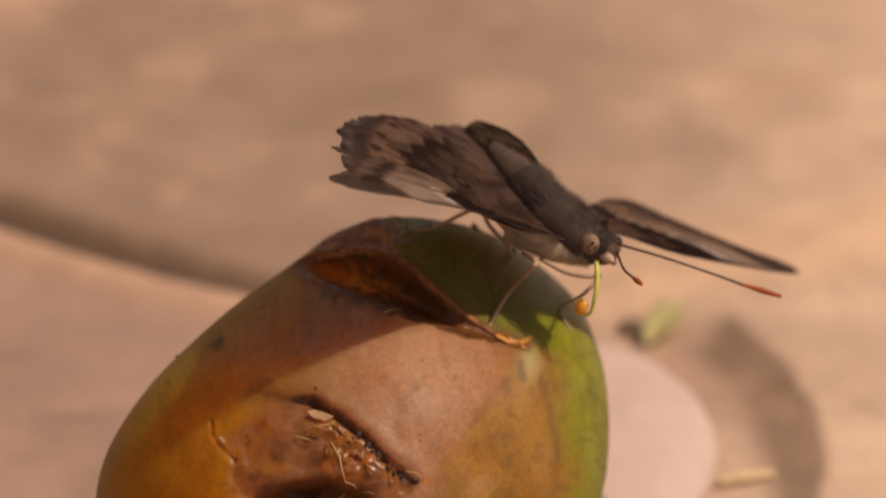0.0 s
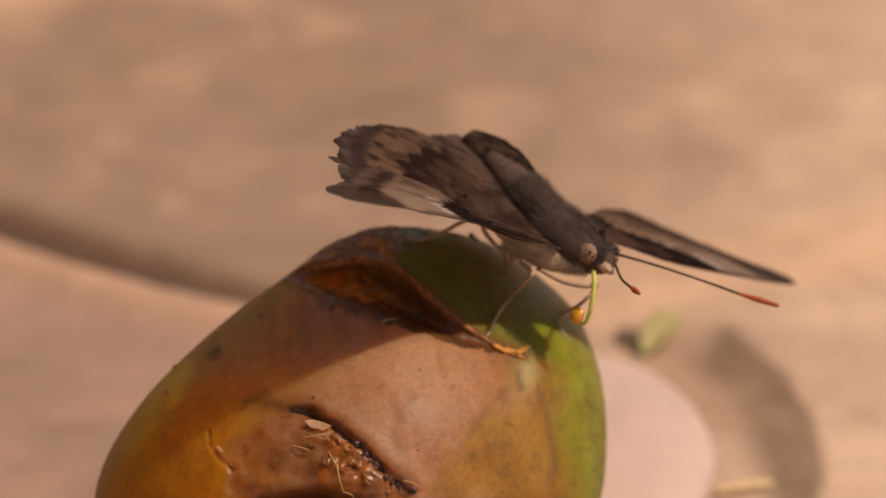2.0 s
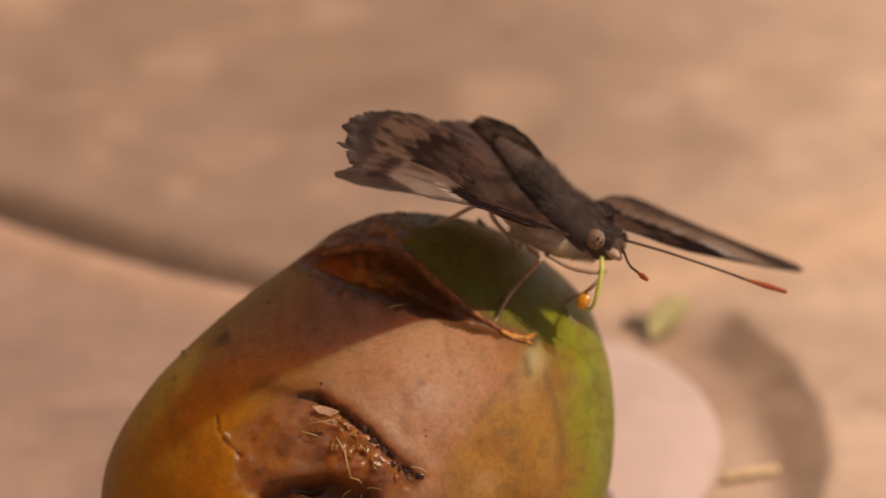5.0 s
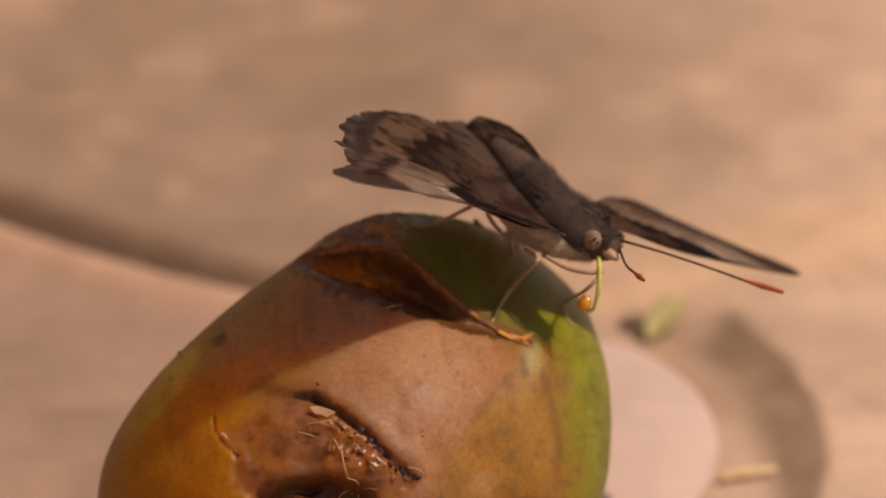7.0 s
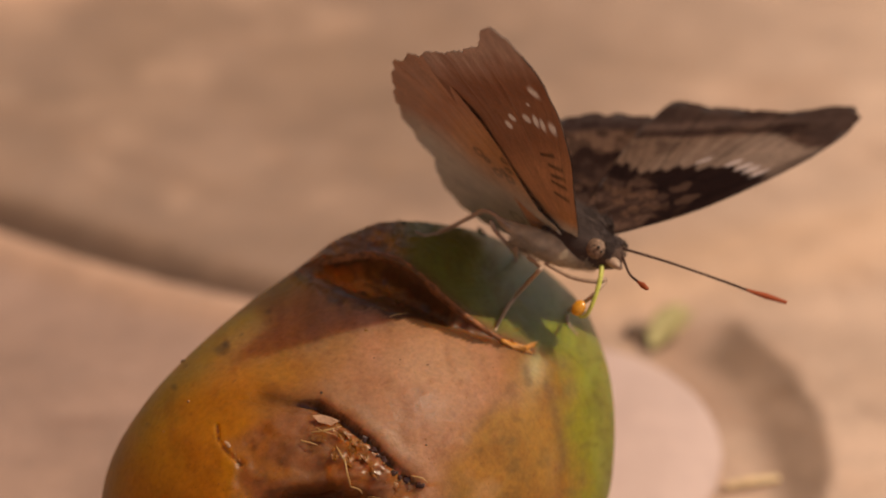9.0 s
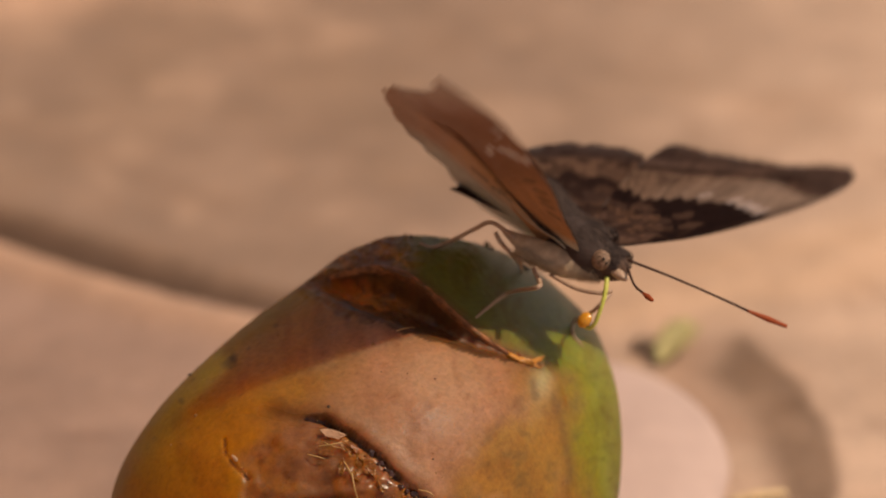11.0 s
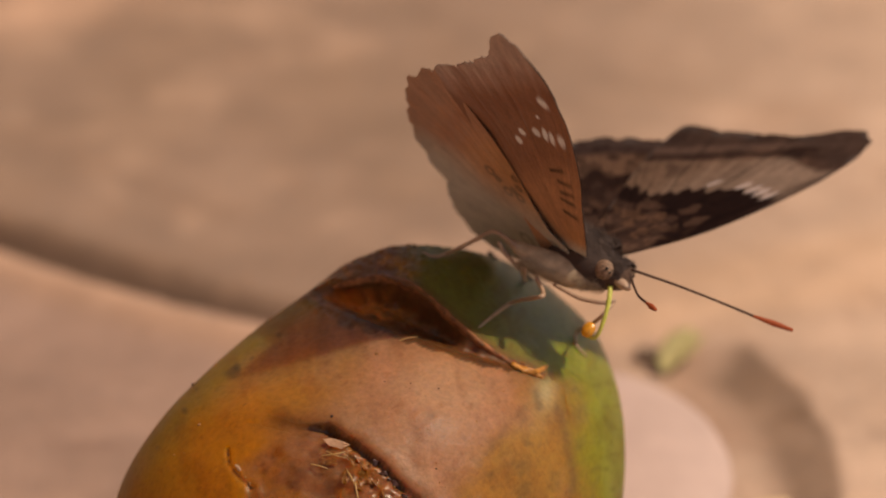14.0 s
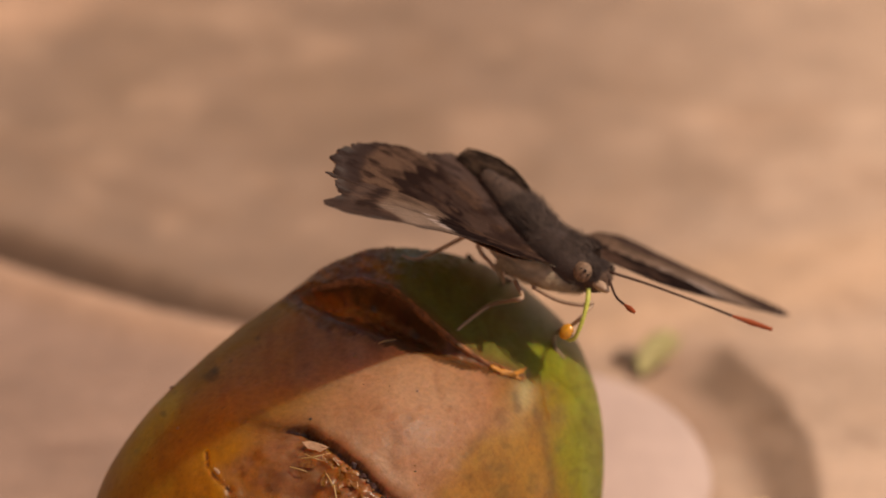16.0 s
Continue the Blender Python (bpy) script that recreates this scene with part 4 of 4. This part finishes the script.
legs = []
for points in ([(925, 448, 30), (946, 464, 62), (940, 474, 72), skin(905, 515, 45), skin(882, 548, 20), skin(866, 578, 3)],
               [(955, 458, 20), (1000, 482, 40), (1040, 490, 55), (1060, 489, 50), (1030, 522, 40), skin(1003, 543, 24), skin(999, 566, 10), skin(1017, 588, 3)],
               [(892, 394, 0), (852, 366, -15), (822, 377, -40), (790, 393, -66), skin(765, 404, 7), skin(743, 409, 3), skin(724, 402, 3)],
               [(858, 384, 0), (868, 402, -10), (892, 428, -20), skin(908, 448, 3)],
               [(905, 420, 0), (903, 438, -20), skin(908, 454, 3)]):
    legs.append(tube("leg", [on_fly(*p) for p in points], [0.26 * MM, 0.28 * MM, 0.25 * MM, 0.19 * MM, 0.13 * MM], leg_paint, fly, "thin jointed brown leg"))
tongue = tube("proboscis", [on_fly(*p) for p in ((1054, 462, 50), (1055, 490, 60), (1051, 525, 60), (1044, 552, 50), (1032, 556, 40), (1024, 545, 35))], [0.30 * MM, 0.26 * MM, 0.24 * MM, 0.24 * MM], tongue_paint, fly, "yellow-green proboscis")
ball("pulp_drop", on_fly(1028, 543, 45), (0.85 * MM, 0.6 * MM, 1.0 * MM), drop_paint, tongue, "orange bit of pulp")


def hairs(name, spine, radius, count, length, material, label, seed, above):
    """Fine hairs lying backwards along a rounded body."""
    rng = random.Random(seed)
    pts = [Vector(p) for p in spine]
    verts, faces = [], []
    for _ in range(count):
        s = rng.random() * (len(pts) - 1)
        k = min(int(s), len(pts) - 2)
        way = (pts[k + 1] - pts[k]).normalized()
        side = way.orthogonal().normalized()
        a = rng.uniform(0, 2 * math.pi)
        out = (side * math.cos(a) + way.cross(side) * math.sin(a)).normalized()
        if (out.z > -0.15) != above:
            continue
        root = pts[k].lerp(pts[k + 1], s - k) + out * radius * 0.93
        lean = (out * rng.uniform(0.2, 0.8) + way * rng.uniform(0.5, 1.1) + Vector((rng.uniform(-.3, .3), rng.uniform(-.3, .3), rng.uniform(-.3, .3)))).normalized()
        wide = lean.cross(out).normalized() * 0.00005
        deep = lean.cross(wide).normalized() * 0.00005
        n = len(verts)
        verts += [root + wide, root - wide, root + deep, root + lean * length * rng.uniform(0.5, 1.2)]
        faces += [(n, n + 1, n + 3), (n + 1, n + 2, n + 3), (n + 2, n, n + 3)]
    return tagged(mesh_object(name, verts, faces, material, fly, label, smooth=False), kind="stuff")


BACK_LINE = [on_fly(1060, 424, 8), on_fly(1016, 404, -8), on_fly(982, 388, -40), on_fly(956, 352, -80), on_fly(934, 328, -104)]
BELLY_LINE = [on_fly(1050, 445, 22), on_fly(1000, 439, 8), on_fly(945, 422, 0), on_fly(905, 402, -8)]
hairs("back_hair", BACK_LINE, 0.0027, 6000, 0.0015, hair_dark, "dark hair on the body", 1, True)
hairs("back_hair", BACK_LINE, 0.0027, 3000, 0.0016, hair_brown, "brown hair on the body", 3, True)
hairs("head_hair", [on_fly(1084, 450, 38), on_fly(1064, 440, 28), on_fly(1040, 428, 14)], 0.0021, 2400, 0.0009, hair_dark, "dark hair on the head", 5, True)
hairs("breast_hair", BELLY_LINE, 0.0017, 4200, 0.0011, hair_pale, "buff hair under the body", 2, False)


# ---- things on the ground ----
def pale_stone():
    bm = bmesh.new()
    bmesh.ops.create_icosphere(bm, subdivisions=5, radius=1)
    for v in bm.verts:
        q = v.co.copy()
        v.co = Vector((q.x * 0.0220, q.y * 0.0275, q.z * 0.0050)) * (1 + 0.05 * noise.noise(q * 1.6) + 0.01 * noise.noise(q * 9))
    ob = part("stone", bm, plain("pale_stone", (0.52, 0.365, 0.315), 160, 0.0003, 0.8, 0.09))
    ob.location = (0.0148, 0.0530, 0.0030)
    tagged(ob, "smooth pale pinkish stone lying on the cement", "stone")


pale_stone()


def small_stone():
    bm = bmesh.new()
    bmesh.ops.create_icosphere(bm, subdivisions=3, radius=1)
    for v in bm.verts:
        q = v.co.copy()
        v.co = Vector((q.x * 0.0018, q.y * 0.0017, q.z * 0.0011)) * (1 + 0.3 * noise.noise(q * 1.5))
    ob = part("pebble", bm, plain("dark_pebble", (0.22, 0.15, 0.105), 900, 0.0003, 0.8))
    ob.location = (0.0265, 0.090, 0.001)
    tagged(ob, "small dark brown pebble on the cement", "pebble")


def leaf_scrap():
    verts, faces = [], []
    n, w = 14, 5
    for k in range(n):
        s = k / (n - 1)
        wide = 0.0024 * math.sin(math.pi * (0.08 + 0.84 * s)) ** 0.7
        for layer in (0.0, 0.0003):
            for j in range(w):
                q = (j / (w - 1) - 0.5) * 2
                verts.append((s * 0.0105 - 0.0052, q * wide * (1 + 0.15 * noise.noise((k, j, 2))), 0.0012 * q * q + 0.0012 * math.sin(2.4 * s) + layer))
    row = 2 * w
    for k in range(n - 1):
        for j in range(w - 1):
            a = k * row + j
            faces.append((a, a + row, a + row + 1, a + 1))
            faces.append((a + w, a + w + 1, a + w + row + 1, a + w + row))
        for a, b in ((k * row, k * row + w), (k * row + 2 * w - 1, k * row + w - 1)):
            faces.append((a, b, b + row, a + row))
    ob = mesh_object("leaf", verts, faces, plain("yellow_green_leaf", (0.40, 0.33, 0.14), 700, 0.0003, 0.6, 0.3))
    ob.matrix_basis = pose(0.0308, 0.0895, 0.0006, 0, 0, 62)
    tagged(ob, "small yellow-green leaf scrap on the cement", "leaf")


def straw():
    ob = tube("straw", [(0.0363, 0.0472, 0.001), (0.040, 0.0482, 0.0013), (0.0436, 0.0497, 0.0009)], [0.0005, 0.0007, 0.0005], plain("dry_straw", (0.72, 0.50, 0.28), 900, 0.0002, 0.7, 0.3), rough=0.1)
    tagged(ob, "short pale dry straw on the cement", "straw")


small_stone()
leaf_scrap()
straw()


def motions():
    # seconds, then lift, twist and sweep of a wing in degrees
    def wing_rows(hinge, sign, rows):
        return [(t, Matrix.Translation(hinge) @ pose(0, 0, 0, sign * lift) @ pose(0, 0, 0, 0, sign * twist) @ pose(0, 0, 0, 0, 0, sign * sweep)) for t, lift, twist, sweep in rows]
    walk(near_fore, wing_rows(HINGE_NEAR, -1, [
        (0, 1.4, 7.7, 1.5), (1, 1.9, 7.6, 1.5), (2, 1.1, 7.5, 1.5), (3, 1.4, 7.7, 1.5), (4, 1.9, 7.6, 1.5),
        (4.7, 1.2, 7.6, 1.5), (6.8, 1.9, 7.6, 1.5), (7.5, 1.4, 7.7, 1.5), (8.2, 1.4, 7.7, 1.5), (8.4, 4.8, 6.9, 1.5),
        (8.5, 8.3, 6.2, 1.4), (8.6, 12.0, 4.7, 1.3), (8.7, 17.1, 5.6, 0.6), (8.8, 22.9, 6.8, -0.3), (8.9, 31.0, 8.4, -1.5),
        (9, 35.4, 9.2, -2.5), (9.1, 33.5, 8.9, -2.1), (9.2, 28.0, 7.9, -1.0), (9.5, 8.3, 6.2, 1.4), (9.8, -1.0, 6.2, 1.1),
        (10.2, 1.4, 7.7, 1.5), (10.6, 4.1, 7.1, 1.5), (10.8, 8.3, 6.2, 1.4), (11, 24.9, 7.2, -0.5), (11.2, 43.6, 8.0, -1.0),
        (11.3, 43.6, 8.0, -1.0), (11.4, 37.8, 8.1, -0.4), (11.5, 30.1, 8.3, -1.3), (11.6, 24.3, 7.1, -0.5), (11.7, 16.3, 5.4, 0.7),
        (11.8, 8.9, 5.9, 1.4), (11.9, 2.9, 7.4, 1.5), (12, -1.0, 6.2, 1.1), (12.1, -4.2, 7.2, 1.6), (12.2, -5.0, 7.2, 1.6),
        (12.3, -5.0, 7.2, 1.6), (12.5, -2.8, 6.8, 1.2), (12.8, 0.9, 7.4, 1.4), (13, 1.4, 7.7, 1.5), (13.2, 2.1, 7.5, 1.5),
        (13.4, 5.1, 6.9, 1.4), (13.5, 8.7, 6.0, 1.4), (13.6, 16.2, 5.4, 0.7), (13.7, 25.6, 7.4, -0.6), (13.8, 31.3, 8.5, -1.6),
        (13.9, 37.9, 8.1, -0.3), (14, 37.9, 8.1, -0.3), (14.1, 35.6, 9.1, -2.3), (14.2, 29.7, 8.2, -1.2), (14.3, 25.6, 7.4, -0.6),
        (14.4, 18.3, 5.8, 0.4), (14.5, 12.3, 4.6, 1.3), (14.6, 7.2, 6.4, 1.4), (14.7, 0.4, 7.1, 1.3), (14.8, -2.1, 6.6, 1.2),
        (14.9, -3.5, 7.0, 1.4), (15, -4.1, 7.2, 1.6), (15.2, -2.4, 6.7, 1.2), (15.5, 0.4, 7.1, 1.3), (16, 2.1, 7.5, 1.5),
    ]))
    walk(far_fore, wing_rows(HINGE_FAR, 1, [
        (0, 4.0, -5.4, -1.6), (1, 4.4, -5.4, -1.6), (2, 3.7, -5.4, -1.6), (3, 4.0, -5.4, -1.6), (4, 4.4, -5.4, -1.6),
        (4.7, 3.8, -5.4, -1.6), (6.8, 3.0, -5.1, -2.1), (7.5, 3.0, -5.1, -2.1), (8.2, 3.0, -5.1, -2.1), (8.4, 6.9, -5.8, -2.0),
        (8.5, 9.9, -6.2, -2.2), (8.6, 13.7, -6.6, -2.2), (8.7, 18.9, -7.1, -2.3), (8.8, 24.9, -7.6, -2.3), (8.9, 33.7, -6.5, -2.3),
        (9, 36.6, -6.1, -2.3), (9.1, 35.5, -6.2, -2.3), (9.2, 30.7, -6.9, -2.4), (9.5, 9.9, -6.2, -2.2), (9.8, -1.5, -3.6, -3.5),
        (10.2, 4.0, -5.4, -1.6), (10.6, 6.4, -5.7, -1.8), (10.8, 9.9, -6.2, -2.2), (11, 26.5, -5.6, -2.1), (11.2, 42.8, -5.0, -1.6),
        (11.3, 42.8, -5.0, -1.6), (11.4, 36.2, -5.2, -2.8), (11.5, 29.2, -5.3, -3.7), (11.6, 22.3, -8.0, -3.7), (11.7, 15.2, -7.3, -4.1),
        (11.8, 9.0, -6.4, -3.3), (11.9, 2.4, -4.6, -3.7), (12, -1.5, -3.6, -3.5), (12.1, -5.0, -2.9, -3.6), (12.2, -5.9, -2.7, -3.6),
        (12.3, -5.9, -2.7, -3.6), (12.5, -3.0, -3.5, -3.0), (12.8, -0.4, -3.9, -3.1), (13, 0.6, -4.3, -2.8), (13.2, 1.3, -4.5, -2.6),
        (13.4, 5.4, -5.4, -2.2), (13.5, 8.7, -5.2, -3.4), (13.6, 15.3, -6.5, -3.5), (13.7, 23.4, -8.2, -3.7), (13.8, 29.9, -7.5, -3.2),
        (13.9, 36.3, -6.9, -2.9), (14, 36.3, -6.9, -2.9), (14.1, 33.1, -7.2, -3.1), (14.2, 28.6, -7.7, -3.4), (14.3, 23.4, -8.2, -3.7),
        (14.4, 17.0, -7.5, -4.0), (14.5, 11.7, -6.9, -4.3), (14.6, 7.8, -6.2, -3.0), (14.7, 1.8, -4.7, -2.4), (14.8, -2.9, -3.5, -3.5),
        (14.9, -4.6, -3.4, -3.6), (15, -5.2, -3.4, -3.6), (15.2, -2.9, -3.5, -3.5), (15.5, -0.0, -4.0, -3.1), (16, 1.5, -4.6, -2.5),
    ]))
    walk(near_hind, wing_rows(HINGE_HIND, -1, [
        (0, -6.7, -4.5, -2.6), (1, -6.5, -4.5, -2.5), (2, -6.8, -4.5, -2.4), (3, -6.7, -4.5, -2.6), (4, -6.6, -4.5, -2.6),
        (4.7, -6.8, -4.5, -2.5), (6.8, -6.5, -4.5, -2.5), (7.5, -6.7, -4.5, -2.6), (8.2, -6.7, -4.5, -2.6), (8.4, -4.3, -4.8, -1.9),
        (8.5, -1.9, -5.0, -1.1), (8.6, 1.6, -3.7, 2.0), (8.7, 11.9, -0.5, 5.4), (8.8, 21.8, 2.8, 6.6), (8.9, 29.7, 4.3, 5.6),
        (9, 34.1, 5.1, 4.8), (9.1, 32.2, 4.8, 5.1), (9.2, 26.7, 3.8, 6.0), (9.5, -1.9, -5.0, -1.1), (9.8, -8.9, -4.6, 0.0),
        (10.2, -6.7, -4.5, -2.6), (10.6, -4.8, -4.7, -2.0), (10.8, -1.9, -5.0, -1.1), (11, 23.5, 3.1, 6.4), (11.2, 42.3, 3.9, 6.0),
        (11.3, 42.3, 3.9, 6.0), (11.4, 36.5, 4.0, 6.5), (11.5, 28.8, 4.2, 5.8), (11.6, 22.9, 3.0, 6.4), (11.7, 9.0, -1.4, 4.6),
        (11.8, -1.9, -5.0, -1.1), (11.9, -6.0, -4.6, -2.4), (12, -8.9, -4.6, 0.0), (12.1, -14.9, -4.9, 1.5), (12.2, -16.0, -4.8, 1.5),
        (12.3, -16.0, -4.8, 1.5), (12.5, -13.0, -5.0, 1.5), (12.8, -7.2, -4.5, -2.1), (13, -6.7, -4.5, -2.6), (13.2, -6.2, -4.5, -2.5),
        (13.4, -3.7, -4.8, -1.6), (13.5, -0.4, -4.2, 1.7), (13.6, 9.3, -1.4, 4.7), (13.7, 24.3, 3.3, 6.3), (13.8, 30.0, 4.4, 5.5),
        (13.9, 36.6, 4.0, 6.6), (14, 36.6, 4.0, 6.6), (14.1, 34.3, 5.0, 5.0), (14.2, 28.4, 4.1, 5.8), (14.3, 24.3, 3.3, 6.3),
        (14.4, 13.2, 0.0, 5.7), (14.5, 2.6, -3.4, 2.1), (14.6, -3.0, -4.9, -1.4), (14.7, -7.6, -4.5, -1.6), (14.8, -11.9, -4.9, 1.1),
        (14.9, -14.3, -4.9, 1.5), (15, -14.9, -4.9, 1.5), (15.2, -12.6, -5.0, 1.4), (15.5, -7.6, -4.5, -1.6), (16, -6.2, -4.5, -2.5),
    ]))
    walk(far_hind, wing_rows(HINGE_FAR, 1, [
        (0, 2.4, -5.4, 14.7), (1, 2.9, -5.4, 14.7), (2, 2.1, -5.4, 14.7), (3, 2.4, -5.4, 14.7), (4, 2.9, -5.4, 14.7),
        (4.7, 2.2, -5.4, 14.7), (6.8, 1.4, -5.1, 13.4), (7.5, 1.4, -5.1, 13.4), (8.2, 1.4, -5.1, 13.4), (8.4, 6.9, -5.8, 13.9),
        (8.5, 11.5, -6.2, 13.6), (8.6, 14.4, -6.6, 10.5), (8.7, 18.5, -7.1, 6.3), (8.8, 23.3, -7.6, 1.5), (8.9, 32.2, -6.5, 2.6),
        (9, 35.1, -6.1, 2.9), (9.1, 33.9, -6.2, 2.8), (9.2, 29.1, -6.9, 2.2), (9.5, 11.5, -6.2, 13.6), (9.8, -3.0, -3.6, 8.3),
        (10.2, 2.4, -5.4, 14.7), (10.6, 6.1, -5.7, 14.1), (10.8, 11.5, -6.2, 13.6), (11, 26.5, -5.6, 8.6), (11.2, 41.3, -5.0, 2.3),
        (11.3, 41.3, -5.0, 2.3), (11.4, 34.6, -5.2, 3.5), (11.5, 27.7, -5.3, 3.4), (11.6, 21.2, -8.0, 0.4), (11.7, 16.9, -7.3, 7.4),
        (11.8, 10.4, -6.4, 11.9), (11.9, 2.3, -4.6, 8.8), (12, -3.0, -3.6, 8.3), (12.1, -6.5, -2.9, 1.1), (12.2, -7.4, -2.7, -0.7),
        (12.3, -7.4, -2.7, -0.7), (12.5, -4.5, -3.5, 3.9), (12.8, -1.9, -3.9, 9.6), (13, -1.0, -4.3, 10.7), (13.2, -0.3, -4.5, 11.5),
        (13.4, 5.2, -5.4, 14.2), (13.5, 11.8, -5.2, 13.5), (13.6, 16.4, -6.5, 7.1), (13.7, 21.9, -8.2, -0.9), (13.8, 28.3, -7.5, 0.6),
        (13.9, 34.8, -6.9, 2.2), (14, 34.8, -6.9, 2.2), (14.1, 31.5, -7.2, 1.4), (14.2, 27.1, -7.7, 0.4), (14.3, 21.9, -8.2, -0.9),
        (14.4, 18.0, -7.5, 5.6), (14.5, 14.8, -6.9, 11.0), (14.6, 8.6, -6.2, 12.3), (14.7, 0.3, -4.7, 12.2), (14.8, -4.4, -3.5, 4.9),
        (14.9, -6.1, -3.4, 1.2), (15, -6.7, -3.4, -0.1), (15.2, -4.4, -3.5, 4.9), (15.5, -1.6, -4.0, 9.9), (16, -0.0, -4.6, 11.8),
    ]))
    walk(wing_fold, [(t, Matrix.Translation(HINGE_HIND) @ pose(0, 0, 0, lift, 0, 0)) for t, lift in (
        (0, 0), (8.2, 0), (8.5, -3), (9.0, -18), (9.5, -3), (9.8, 3), (10.2, 0), (10.8, -3), (11.3, -22), (11.7, -6), (12.0, 3),
        (12.3, 5), (12.8, 1), (13.2, 0), (13.5, -3), (14.0, -18), (14.5, -5), (14.8, 3), (15.0, 5), (15.5, 1), (16, 0))])
    # the tongue sways and the long antenna sinks a little
    axis = (FLY_INVERSE.to_3x3() @ BACK).normalized()

    def swing(pivot, degrees):
        return Matrix.Translation(pivot) @ Matrix.Rotation(radians(degrees), 4, axis) @ Matrix.Translation(-pivot)
    walk(tongue, [(t, swing(on_fly(1054, 462, 50), d)) for t, d in (
        (0, 0), (2, -2), (3.5, -5), (6.8, 0), (8, 5), (8.5, -9), (9, -11), (11.3, -9), (12, -2), (12.5, -6), (13.5, -9), (14, -9), (14.5, 3), (15, 1), (15.5, -6), (16, -10))])
    walk(antennae[0], [(t, swing(on_fly(1090, 432, 50), d)) for t, d in (
        (0, 0), (8.5, 0), (9.2, -0.8), (11.3, -5), (12, -3.8), (12.5, -4), (13.5, -3.5), (14, -2.7), (15, -2.2), (16, -1.8))])
    # one leg takes a short step
    root, foot, landing = on_fly(925, 448, 30), on_fly(*skin(866, 578, 3)), on_fly(*skin(824, 534, 8))
    turned = Matrix.Translation(root) @ (foot - root).rotation_difference(landing - root).to_matrix().to_4x4() @ Matrix.Translation(-root)
    walk(legs[0], [(0, Matrix()), (9.9, Matrix()), (10.4, turned), (16.0, turned)])
    still, moved = fly.matrix_basis.copy(), fly.matrix_basis.copy()
    moved.translation = FLY_AT - RIGHT * (4 * UNIT) + UP * (5 * UNIT)
    walk(fly, [(0, still), (9.2, still), (11.3, moved), (16.0, moved)])


motions()
